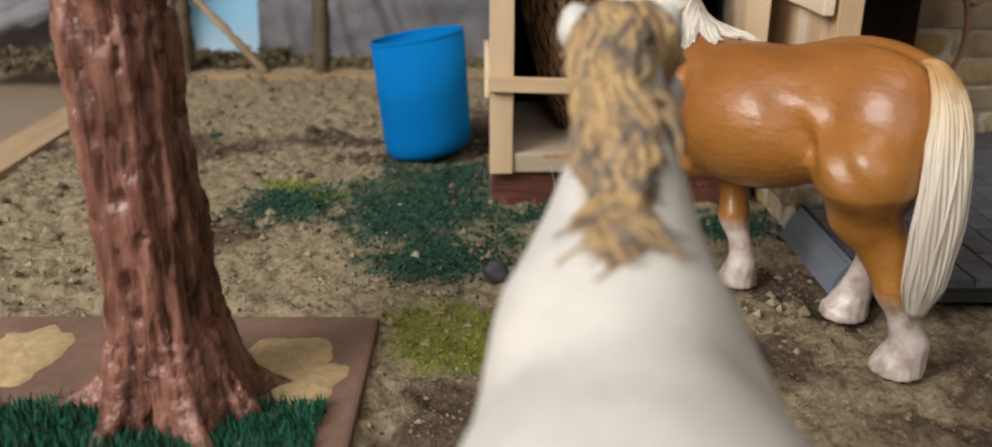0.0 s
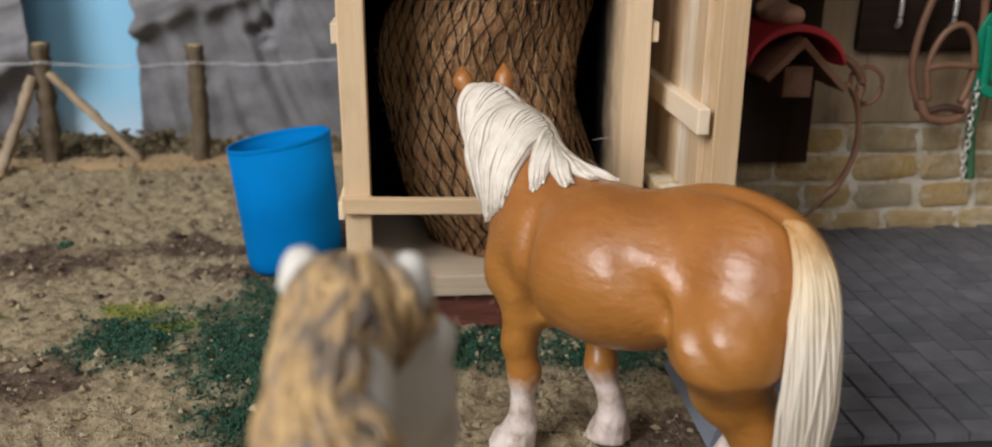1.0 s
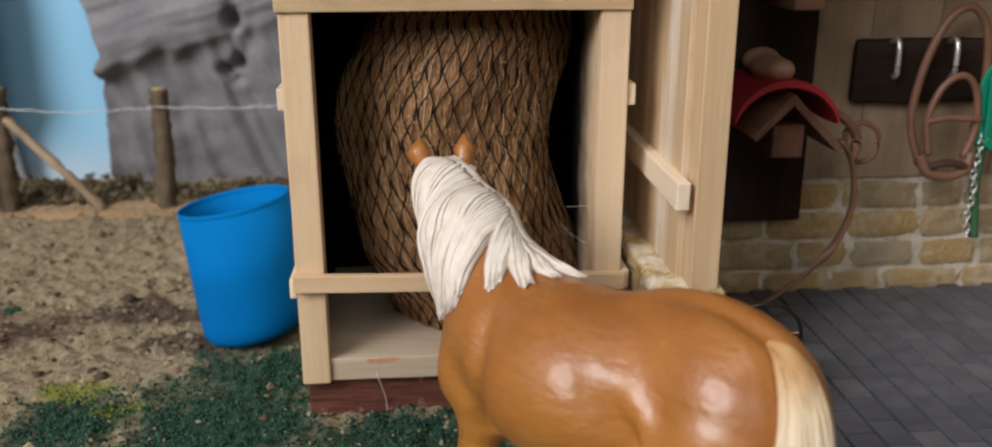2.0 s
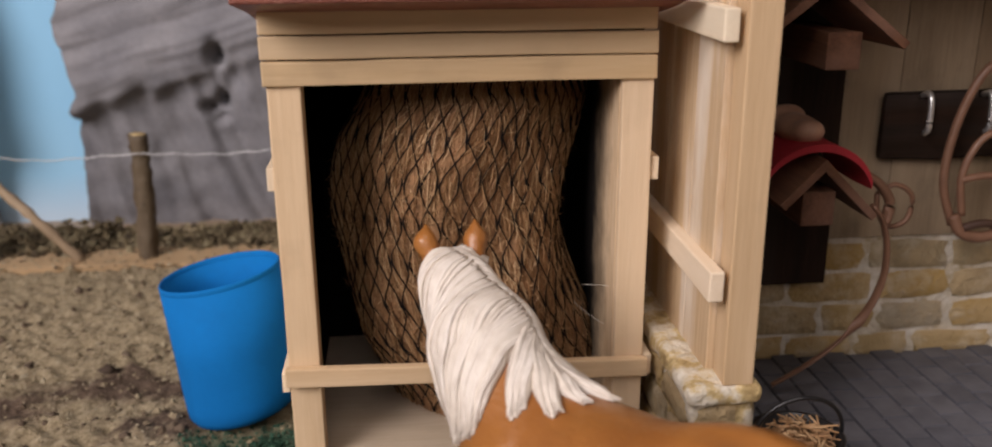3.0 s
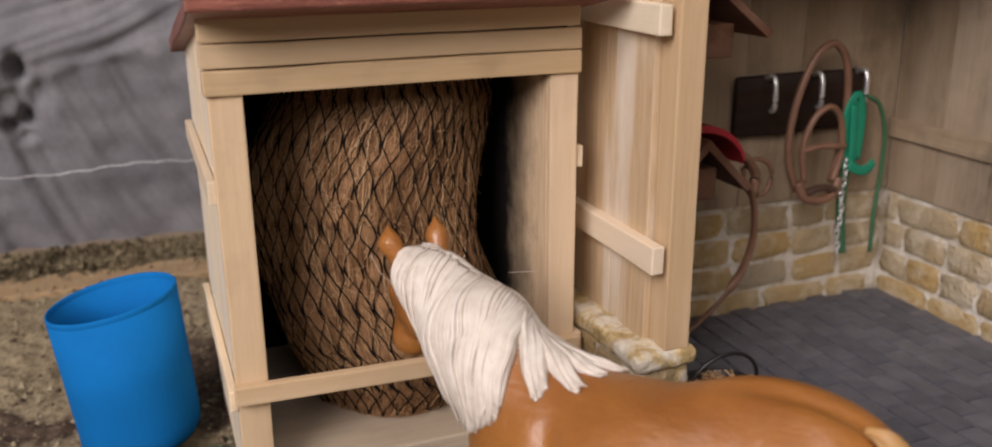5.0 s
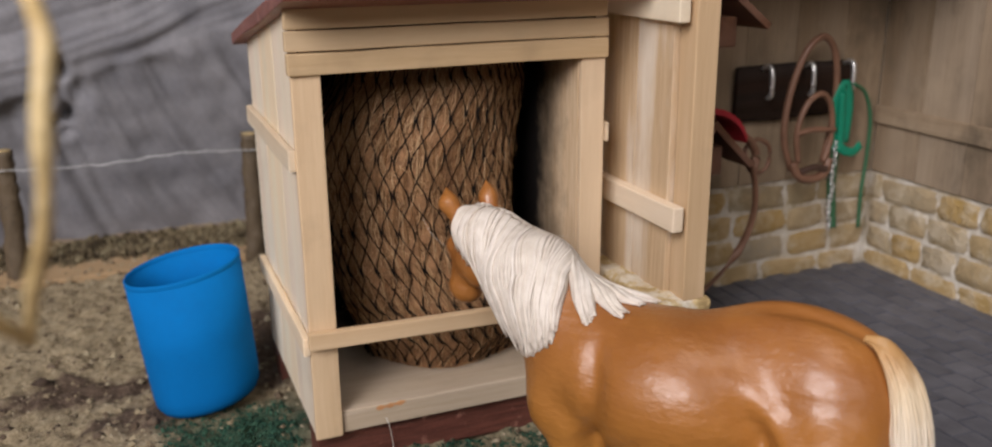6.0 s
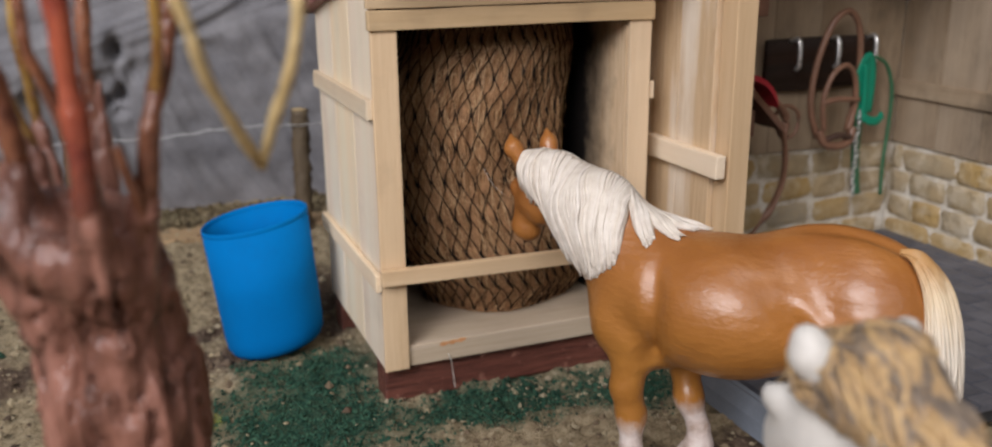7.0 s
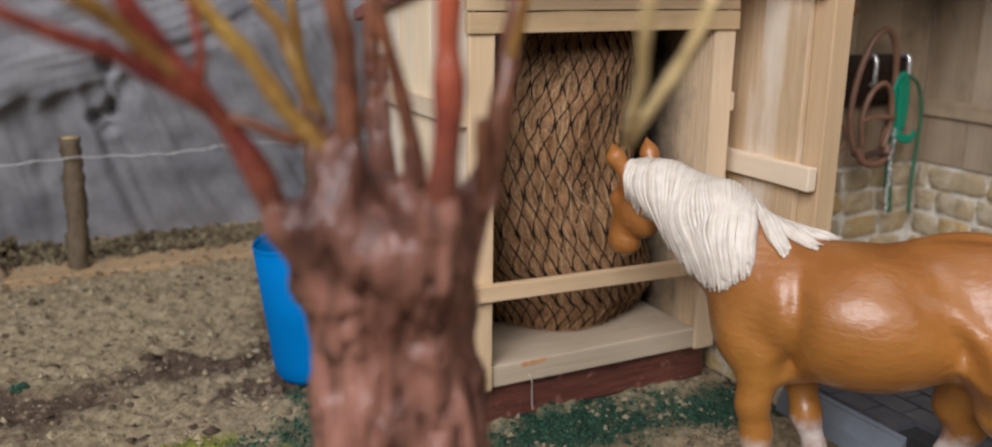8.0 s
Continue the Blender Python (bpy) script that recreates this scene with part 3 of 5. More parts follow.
whole("table_top", board_geo((-460, -520, -40), (480, 420, -12), 2.0, 0.0), TABLE, "brown board table top under the model yard", "table", kind="structure", smooth=False)

# ---- ground ----
rng = np.random.default_rng(4)
TURF = [(-28, 0, 40, 46), (-18, -47, 30, 34), (40, -13, 58, 18), (-76, 3, 24, 26), (-16, 34, 34, 30), (86, -21, 24, 18)]
MOSSY = [(-80, 25, 12, 9), (-14, -109, 19, 22), (-131, 20, 5, 4), (-62, 11, 8, 5)]
EARTH = [(-52, 64, 22, 16), (-6, 88, 16, 30), (0, -150, 34, 44), (104, -78, 34, 26), (-150, 80, 60, 26), (-70, 92, 40, 16), (-100, -30, 26, 20), (10, -150, 22, 40), (150, -160, 60, 60), (-10, 120, 40, 40), (60, -120, 30, 20)]


def patch(x, y, spots, ragged, soft=0.34):
    """How strongly a place (mm) lies in any of the ragged oval patches."""
    best = np.zeros(len(x))
    wob = noise_at(np.stack([x, y, 0 * x], 1), 0.06) * 0.5 + noise_at(np.stack([x, y, 0 * x + 9], 1), 0.21) * 0.35
    for cx, cy, rx, ry in spots:
        d = np.hypot((x - cx) / rx, (y - cy) / ry) + ragged * wob
        best = np.maximum(best, np.clip((1.12 - d) / soft, 0, 1))
    return best


def ground_height(x, y):
    p = np.stack([x, y, 0 * x], 1)
    return 1.0 * noise_at(p, 0.018) + 1.1 * noise_at(p, 0.075) + 2.5 * noise_at(p, 0.17) + 1.4 * noise_at(p, 0.4) - 0.9


xs, ys = np.arange(-225, 331, 1.7), np.arange(-300, 300, 1.7)
gx, gy = np.meshgrid(xs, ys)
fx, fy = gx.ravel(), gy.ravel()
gz = ground_height(fx, fy)
g = Geo().grid(np.stack([gx, gy, gz.reshape(gx.shape)], -1))
ground = whole("ground", g, SOIL, "sandy grit ground with brown earth and green flock patches", "ground", kind="structure")
cover = ground.data.color_attributes.new("cover", "FLOAT_COLOR", "POINT")
paint = np.stack([patch(fx, fy, TURF, 0.8, 0.7) * 0.95, patch(fx, fy, MOSSY, 0.6) * 0.8, patch(fx, fy, EARTH, 1.1, 0.9), np.ones(len(fx))], 1)
cover.data.foreach_set("color", paint.ravel())


def strewn(n, box, sizes):
    x, y = rng.uniform(box[0], box[1], n), rng.uniform(box[2], box[3], n)
    return x, y, sizes[0] + (sizes[1] - sizes[0]) * rng.random(n) ** 2.5


def stuff(name, me, label, category):
    return tagged(new(name, me), label, category, kind="stuff")


x, y, s = strewn(9000, (-205, 105, -170, 222), (0.28, 1.1))
x2, y2, s2 = strewn(1600, (-60, 130, -180, -20), (0.25, 0.7))
x3, y3, s3 = strewn(1800, (-200, 110, -120, 215), (0.7, 2.3))
x4, y4, s4 = strewn(1500, (-222, 110, 214, 248), (0.4, 1.5))
x, y, s = np.r_[x, x2, x3, x4], np.r_[y, y2, y3, y4], np.r_[s, s2, s3, s4]
bare = rng.random(len(x)) > 0.72 * patch(x, y, TURF, 0.8, 0.7)
x, y, s = x[bare], y[bare], s[bare]
x5, y5, s5 = strewn(1500, (-8, 112, -70, 3), (0.35, 1.5))
k5 = noise_at(np.stack([x5, y5, 0 * x5 + 3], 1), 0.05) > 0.02
x, y, s = np.r_[x, x5[k5]], np.r_[y, y5[k5]], np.r_[s, s5[k5]]
stuff("grit", scatter_mesh("grit", np.stack([x, y, np.maximum(ground_height(x, y), np.where(y > 222, 1.3, -9)) + 0.25 * s], 1), s, GRIT, rng), "loose tan and brown grit strewn over the ground", "grit")

x, y, s = strewn(150, (-200, 0, -60, 205), (1.2, 3.6))
k = patch(x, y, TURF, 0.8, 0.7) < 0.2
x, y, s = x[k], y[k], s[k]
x, y, s = np.r_[x, -86, -84, -120], np.r_[y, 104.5, 106, 118], np.r_[s, 4.2, 3.0, 3.4]
stuff("clod", scatter_mesh("clod", np.stack([x, y, ground_height(x, y) + 0.1 * s], 1), s, CLOD, rng, (0.4, 0.75), True), "crumbled brown earth clods on the sandy ground", "clod")

x, y, s = strewn(66000, (-110, 105, -90, 58), (0.3, 0.85))
k = rng.random(len(x)) < patch(x, y, TURF, 0.8, 0.7) ** 1.2 * 0.9
k &= ~((x > -1) & (y > 2) & (x < 101))
x, y, s = x[k], y[k], s[k]
stuff("turf", scatter_mesh("turf", np.stack([x, y, ground_height(x, y) + 0.7 * s * rng.random(len(x))], 1), s, FLOCK, rng, (0.7, 1.4)), "dark green flock turf in ragged patches on the ground", "turf")
x, y, s = strewn(5000, (-130, 10, -130, 40), (0.35, 0.9))
k = rng.random(len(x)) < patch(x, y, MOSSY, 0.6)
x, y, s = x[k], y[k], s[k]
stuff("moss", scatter_mesh("moss", np.stack([x, y, ground_height(x, y) + 0.6 * s], 1), s, MOSS, rng, (0.6, 1.2)), "yellow-green moss flock on the ground", "moss")
a, r = rng.uniform(0, 6.28, 60), rng.uniform(0, 3.2, 60)
x, y = -131 + r * np.cos(a), 99 + 0.7 * r * np.sin(a)
stuff("turf", scatter_mesh("turf_tuft", np.stack([x, y, ground_height(x, y) + 0.8], 1), rng.uniform(0.5, 1.1, 60), FLOCK, rng, (0.7, 1.4)), "small dark green flock tuft on brown earth", "turf")

edging = thing("board_edging", (-60, 233, 0), "flat tan wooden edging boards round the field", "edging", kind="structure")
board("edging_board", (-224, 226, -2.5), (128, 250, 1.4), TANWOOD, edging, rough=0.7)
board("edging_board", (-224, -320, -2.5), (-203, 225.5, 1.4), TANWOOD, edging, rough=0.7)

n = 5200
x, y = rng.uniform(-330, 110, n), rng.uniform(243, 292, n)
lift = np.clip(noise_at(np.stack([x, y, 0 * x], 1), 0.05) * 6 + 1.0 + 5.5 * (x < -130), 0, 13)
z = rng.random(n) * lift - 0.5
stuff("scrub", scatter_mesh("scrub", np.stack([x, y, z], 1), rng.uniform(1.0, 3.0, n), SCRUB, rng, (0.5, 1.1)), "low dry brown scrub and moss behind the field", "scrub")

# ---- backdrop ----
sky = whole("backdrop", board_geo((-500, 352, -16), (350, 358, 340), 0.5, 0.0), SKY, "pale blue painted sky board behind the yard", "backdrop", kind="structure", smooth=False)


def rock_sheet(x0, x1, z1, left_edge, right_edge):
    """A crumpled grey sheet: slanting ridges above, hanging folds below, with ragged ends."""
    cols, rows = int((x1 - x0) / 1.6), int(z1 / 1.6)
    u, w = np.meshgrid(np.linspace(0, 1, cols), np.linspace(-8, z1, rows))
    wz = np.stack([0 * w, w, 0 * w], -1).reshape(-1, 3)
    rag = (1.5 * noise_at(wz + 31, 0.11) + 1.0 * noise_at(wz + 7, 0.33)).reshape(w.shape)
    bay = np.interp(w, [-8, 15, 40, 62, 68, 78, 92, 116, 134, 200, 270], [-4, -2, -1, 3, 2, 7, 3, -3, 2, 10, 8])
    a = x0 + (rag + bay if left_edge else 0)
    b = x1 + (rag - 0.3 * bay if right_edge else 0)
    x = a + (b - a) * u
    p = np.stack([x, 0 * x, w], -1).reshape(-1, 3)
    n1, n2 = noise_at(p, 0.02).reshape(w.shape), noise_at(p, 0.07).reshape(w.shape)
    along = w - 0.30 * (x + 155) + 6 * n1
    upper = 1 / (1 + np.exp(-(along - 62 + 5 * n2) / 2.0))

    def creases(a, b):
        """Noise stretched along one way: a runs across the creases, b along them."""
        return noise_at(np.stack([a, b, 0 * a], -1).reshape(-1, 3), 1.0).reshape(w.shape)

    ridge = 7.0 * np.abs(creases(along * 0.042, x * 0.004)) + 2.6 * np.abs(creases(along * 0.12 + 7, x * 0.011)) + 0.7 * creases(along * 0.42, x * 0.03 + 5)
    lean = x + (0.15 + 0.5 / (1 + np.exp(-(x + 60) / 25))) * w
    fold = 5.2 * creases(lean * 0.052, w * 0.006 + 3) + 2.4 * creases(lean * 0.13 + 9, w * 0.012) + 0.8 * creases(lean * 0.36, w * 0.03 + 8)
    y = 299 - upper * (ridge + 5 - 0.11 * (w - 60)) + (1 - upper) * (8 + 0.20 * (60 - w) - fold) - 1.5 * n2
    for cx, cz, rx, rz, deep in ((-71, 97, 4, 7, 18), (-78, 66, 5, 4, 10), (-70, 71, 3, 5, 12), (-73, 60, 4, 3, 8), (-62, 84, 5, 9, 6)):
        y += deep * np.exp(-(((x - cx) / rx) ** 2 + ((w - cz) / rz) ** 2))
    eye = np.array([20.0, -240, 165])
    front = eye + 1.035 * (np.stack([x, y, w], -1) - eye)
    g = Geo().grid(front)
    back = front + np.array([0, 3.0, 0])
    g.grid(back[:, ::-1])
    for ring in ((0, slice(None)), (-1, slice(None)), (slice(None), 0), (slice(None), -1)):
        g.grid(np.stack([front[ring], back[ring]]))
    return g


whole("rock_backdrop", rock_sheet(-154, 330, 270, True, False), ROCK, "grey crumpled rock face with slanting ridges and hanging folds", "backdrop rock", kind="structure")
whole("rock_backdrop", rock_sheet(-470, -211, 270, False, True), ROCK, "dark grey crumpled rock face at the field's end", "backdrop rock", kind="structure")

# ---- fence ----
fence = thing("wire_fence", (-80, 222, 0), "rustic bark post fence with a single thin wire", "fence")


def pole_geo(a, b, r0, r1, seed, cut=True):
    line = smooth_line([a, (np.array(a) + np.array(b)) / 2 + np.array([0.4, 0.3, 0]), b], 22)
    g = Geo().tube(line, np.linspace(r0, r1, 22), 14)
    v = g.v[0]
    off = noise_at(v + seed, 0.45)[:, None] * 0.45 + noise_at(v + seed, 1.3)[:, None] * 0.2
    mid = np.repeat(line, 14, 0)
    g.v[0] = v + (v - mid) * off
    top = line[-1]
    d = (line[-1] - line[-2]) / np.linalg.norm(line[-1] - line[-2])
    if cut:
        g.tube([top - 0.3 * d, top + 0.25 * d], [r1 * 0.93, r1 * 0.86], 14, 1)
    return g


for (px, py, h), seed in zip(((-102.5, 237, 66.5), (13.5, 224, 67.5), (-186, 237, 68)), (3, 11, 23)):
    part("post", pole_geo((px, py, -2), (px + 1.8, py + 0.5, h), 5.2, 4.4, seed), [POSTBARK, TWIGPALE], fence)
part("brace", pole_geo((-136, 235, 1), (-181, 236.5, 52), 2.6, 2.3, 41), [WALLWOOD[2], TWIGPALE], fence, "pale stripped wooden brace")
part("brace", pole_geo((-206, 214, 1), (-189, 234, 50), 3.0, 2.6, 47), [WALLWOOD[2], TWIGPALE], fence, "pale stripped wooden brace")
ctrl = [(-330, 238, 53), (-258, 237, 54), (-186, 232, 58), (-145, 232, 55.5), (-102, 231.5, 57.5), (-58, 229, 57), (-20, 223, 60.5), (14, 219, 60), (60, 220, 60), (110, 224, 60)]
line = smooth_line(ctrl, 160)
line[:, 2] += 0.35 * np.sin(np.arange(160) * 0.9)
part("wire", Geo().tube(line, 0.33, 6), DULLWIRE, fence, "thin bright twisted wire")

# ---- blue bucket ----
ang = np.arange(64) * 2 * np.pi / 64


def turned(prof):
    return Geo().grid(np.array([[(r * np.cos(t) * (1 + 0.006 * np.sin(2 * t)), r * np.sin(t), z + 0.07 * r * np.cos(t)) for t in ang] for r, z in prof]), wrap=True)


bucket = thing("bucket", (0, 0, 0), "plain bright blue plastic bucket, leaning slightly, on the ground", "bucket")
part("body", turned([(0, 0.0), (10, 0.0), (15.0, 0.3), (17.6, 1.6), (18.9, 4.0), (19.3, 8), (19.7, 25), (20.35, 50.6), (19.5, 50.6), (19.2, 40), (18.6, 8), (17.0, 3.2), (10, 2.4), (0, 2.4)]), BLUE, bucket)
part("rim", turned([(20.35, 50.6), (20.42, 51.2), (20.42, 52.2), (20.1, 52.6), (19.7, 52.2), (19.5, 50.6)]), BLUE, bucket, "worn thin rim")
bucket.matrix_world = pose(-0.0270, 0.0662, 0.0008, -2.6, -5.0, 0)

# ---- hay box ----
hay_box = thing("hay_box", (50, 43, 0), "open-fronted pale wooden hay box with a sloping brown roof", "hay feeder")
for y0, y1 in ((2.6, 13.5), (70, 81)):
    part("plinth_bar", board_geo((0.2, y0, -0.8), (98.6, y1, 12.6), 0.8, 0.45, 5 + y0), PLINTHPAINT, hay_box, "red-brown painted wooden bar", smooth=False)
board("floor_board", (2.4, -0.6, 12.9), (97.4, 84, 20.4), DUSTY, hay_box)
for k in range(3):
    y0 = (0.2, 28.4, 56.8)[k]
    y1 = (28.2, 56.6, 84.4)[k]
    for x0 in (-0.2, 96.6):
        g = board_geo((x0, y0, 12.7), (x0 + 2.4, y1, 147), 0.35, 0.15, 3 * k + x0)
        v = g.v[0]
        v[:, 2] = np.where(v[:, 2] > 100, v[:, 2] - 0.2 - 0.195 * (v[:, 1]), v[:, 2])
        part("side_board", g, LITPINE[2], hay_box, smooth=False)
# black sheet added over the left boards in place of their shade
part("lining", board_geo((2.3, 6.2, 20.6), (3.1, 81.8, 129), 0.2, 0.05), BLACKWALL, hay_box, "black inner sheet that stands in for shade", smooth=False)
# the box's deepening shade is painted into this board's colour
part("lining", board_geo((90.4, 0.3, 20.6), (91.3, 81.8, 129), 0.2, 0.05), SHADEDBOARD, hay_box, "inner board with shade painted in, fading to bare wood", smooth=False)
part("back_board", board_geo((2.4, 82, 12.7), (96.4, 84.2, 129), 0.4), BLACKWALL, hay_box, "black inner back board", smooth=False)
board("corner_post", (-0.6, -2.0, 12.6), (8.0, 0.1, 127.2), PINE, hay_box)
board("corner_post", (2.3, 0.3, 20.5), (8.0, 6.0, 127), PINE, hay_box)
board("corner_post", (90.6, -2.0, 12.6), (99.0, 0.1, 127.2), PINE, hay_box)
board("corner_post", (91.4, 0.3, 20.5), (96.5, 6.0, 127), PINE, hay_box)
board("lintel_board", (-1.4, -3.3, 127.3), (99.5, -0.2, 133.4), LINTEL, hay_box, rough=0.3)
board("lintel_board", (-1.8, -2.7, 133.85), (99.6, -0.2, 139.5), LINTEL, hay_box, rough=0.3)
board("lintel_board", (-1.5, -2.4, 139.85), (99.4, -0.2, 146.6), LINTEL, hay_box, rough=0.3)
# black sheet added so the lintel's gaps show as shade
part("gap_shade", board_geo((2.6, 0.0, 126.9), (96.4, 0.8, 147.0), 0.2, 0.0), BLACKWALL, hay_box, "black sheet standing in for shade behind the lintel", smooth=False)
part("stray_fibre", Geo().tube(smooth_line([(22.2, -1.2, 15.5), (23.0, -1.6, 13.0), (24.2, 0.4, 8.0), (24.9, 1.2, 3.5), (25.1, 1.0, 0.8)], 20), 0.16, 5), STRAY, hay_box, "pale glue fibre hanging from the floor board")
g = board_geo((-1.2, -5.2, 44.6), (99.8, -2.4, 50.1), 0.5, 0.12, 14)
g.v[0][:, 2] -= 0.019 * (g.v[0][:, 0] + 1.2)
part("front_rail", g, PINE[0], hay_box, smooth=False)
part("knot_mark", Geo().grid(np.array([[(x, -0.72 - 0.15 * math.sin(k * math.pi), 19.6 + w * (0.7 + 0.3 * math.sin(x * 1.9)) + 0.06 * (x - 24)) for k, x in zip(np.linspace(0, 1, 14), np.linspace(19.4, 29, 14))] for w in (-1.0, 0, 0.8)])), painted("orange_resin", (0.60, 0.30, 0.13), 0.5, mottle=0.4, scale=200), hay_box, "orange resin mark on the floor board's edge")
for x0, x1 in ((-2.6, -0.4), (99.2, 101.6)):
    board("side_batten", (x0, -0.5, 99.4), (x1, 84, 105.8), LITPINE, hay_box)
    board("side_batten", (x0, -2.3, 41.8), (x1, 84, 48.0), LITPINE, hay_box)
g = board_geo((-4.4, -21.5, 149.2), (103.4, 93, 153.4), 0.5, 0.5, 8)
v = g.v[0]
v[:, 2] -= 0.195 * (v[:, 1] + 21.5)
roof = part("roof", g, ROOFPAINT, hay_box, "rough-edged red-brown painted roof board", smooth=False)
pts = np.stack([rng.uniform(-4, 103, 170), rng.uniform(-22, -19.5, 170), rng.uniform(152.4, 153.5, 170)], 1)
lumps = new("dried_paint", scatter_mesh("dried_paint", pts - np.array([50, 43, 0]), rng.uniform(0.3, 0.75, 170), ROOFPAINT, rng, (0.6, 1.2)))
lumps.parent = hay_box
tagged(lumps, "crumbly dried paint along the roof's edge", kind="stuff")

# ---- hay net ----
BAG = np.array([(14, 54, 40, 20, 16), (20, 57, 41, 29, 24), (30, 59, 42, 34.5, 30), (45, 54, 42, 35.5, 32), (60, 50, 42, 35, 32), (75, 47.5, 43, 34.5, 31), (92, 47.5, 43, 35, 31), (106, 50, 43, 35.5, 31), (118, 54, 43, 33, 30), (132, 56, 44, 29, 27), (138, 56, 44, 26, 24)], float)


def bag(theta, z, out=0.0):
    """A place on the stuffed net's surface."""
    cx, cy, rx, ry = (np.interp(z, BAG[:, 0], BAG[:, i]) for i in (1, 2, 3, 4))
    lump = 1 + 0.035 * np.sin(3 * theta + z * 0.06) + 0.03 * np.sin(5 * theta - z * 0.09)
    return np.stack([cx + (rx * lump + out) * np.cos(theta), cy + (ry * lump + out) * np.sin(theta), z + 0 * theta], -1)


hay_net = thing("hay_net", (55, 42, 20), "brown hay stuffed in a black knotted net inside the box", "hay net")
tt, zz = np.meshgrid(np.arange(96) * 2 * np.pi / 96, np.linspace(20.6, 133, 90))
p = bag(tt, zz)
flatp = p.reshape(-1, 3)
centre = np.stack([np.interp(flatp[:, 2], BAG[:, 0], BAG[:, 1]), np.interp(flatp[:, 2], BAG[:, 0], BAG[:, 2]), flatp[:, 2]], 1)
wob = noise_at(flatp, 0.12) * 0.9 + noise_at(flatp * np.array([1, 1, 0.3]), 0.6) * 0.7
p = (flatp + (flatp - centre) / np.linalg.norm(flatp - centre, axis=1)[:, None] * wob[:, None]).reshape(p.shape)
hay_mass = part("hay", Geo().grid(p, wrap=True), HAYBODY, hay_net, "packed brown hay")
g = Geo()
for _ in range(4200):
    th, z0 = rng.uniform(math.pi * 0.93, math.pi * 2.07), rng.uniform(22, 130)
    dth, dz = rng.normal(0.0, 0.09), rng.normal(0, 12.0)
    k = np.linspace(0, 1, 4)
    zc = np.clip(z0 + dz * k, 21, 132)
    line = bag(th + dth * k + 0.02 * np.sin(5 * k), zc, 0.2 + 0.9 * np.sin(k * math.pi) * rng.random())
    g.tube(line, 0.10 + 0.07 * rng.random(), 3)
for _ in range(600):
    k = np.linspace(0, 1, 4)
    th, z0 = rng.uniform(math.pi * 0.98, math.pi * 2.04) + 0.03 * k * rng.normal(), rng.uniform(21, 128) + rng.normal(0, 1.5) * k
    bend = bag(th, z0, 0.4 + rng.uniform(0.4, 2.4) * k**1.5)
    g.tube(np.clip(bend, (4, 1, 20.8), (90, 80, 134)), np.linspace(0.07, 0.04, 4), 3)
stalks = part("loose_hay", g, HAY, hay_mass, "loose hay stalks", smooth=False)
tagged(stalks, kind="stuff")
g = Geo()
COLS, PITCH = 24, 25.0
zrow = np.arange(21, 134, PITCH / 2)
for i in range(COLS):
    th0 = math.pi * (0.96 + 1.10 * i / (COLS - 1))
    for sign in (-1, 1):
        th, z, thick = [], [], []
        for j, zr in enumerate(zrow):
            for q in (0.0, 0.2, 0.4, 0.6, 0.8):
                phase = (j + q + (0 if sign > 0 else 1)) % 2
                step = np.clip((abs(phase - 1) - 0.5) * 1.25, -0.46, 0.46)
                th.append(th0 + step * math.pi * 1.10 / (COLS - 1) * 0.98 + 0.03 * math.sin(zr * 0.055 + 0.22 * i) - 0.0022 * (zr - 70))
                thick.append(0.46 + 0.1 * rng.random() if abs(step) < 0.08 else 0.34 if abs(step) > 0.43 else 0.20)
                z.append(min(zr + q * PITCH / 2, 133.5))
        th, z = np.array(th), np.array(z)
        sway = np.stack([40 * th, 0 * th, z], 1)
        th, z = th + 0.035 * noise_at(sway, 0.06), np.clip(z + 3.0 * noise_at(sway + 50, 0.05), 20.8, 133.5)
        g.tube(bag(th, z, 0.75), np.array(thick), 5)
part("net", g, NET, hay_net, "black diamond-meshed net")
for a, b, c in (((83, 20, 56), (86.5, 13, 54.5), (89.6, 8, 53.6)), ((84, 14, 64), (88, 8, 66), (91, 6, 66)), ((40, 8, 78), (42, 5, 73), (46, 4, 69))):
    part("stray_stalk", Geo().tube(smooth_line([a, b, c], 8), 0.06, 4), STRAY, hay_net)

# ---- stable ----
FLOORZ, BACKY, EASTX = 11.5, 66.5, 279.5
STONETOP = 55.0
wall_north = tagged(new("wall_north", Geo().box((124, BACKY + 1.2, 0), (EASTX + 8, BACKY + 8, 166.5)).mesh("wall_north", MORTAR, False)), "stable back wall of pale boards over ochre stonework", "wall", kind="structure")
wall_east = tagged(new("wall_east", Geo().box((EASTX + 1.2, -40, 0), (EASTX + 8, BACKY + 1, 166.5)).mesh("wall_east", MORTAR, False)), "stable side wall of pale boards over ochre stonework", "wall", kind="structure")


def plank_row(parent, along, lo, hi, widths, face, z0, z1, woods, thick=2.0, name="plank"):
    """Upright planks side by side on a wall face; along is 0 for x or 1 for y."""
    at, i = lo, 0
    while at < hi - 1:
        w = min(widths[i % len(widths)], hi - at)
        if along == 0:
            a, b = (at + 0.15, face - thick, z0), (at + w - 0.15, face, z1)
        else:
            a, b = (face - thick, at + 0.15, z0), (face, at + w - 0.15, z1)
        board(name, a, b, woods, parent, bevel=0.35, axis=2)
        at, i = at + w, i + 1


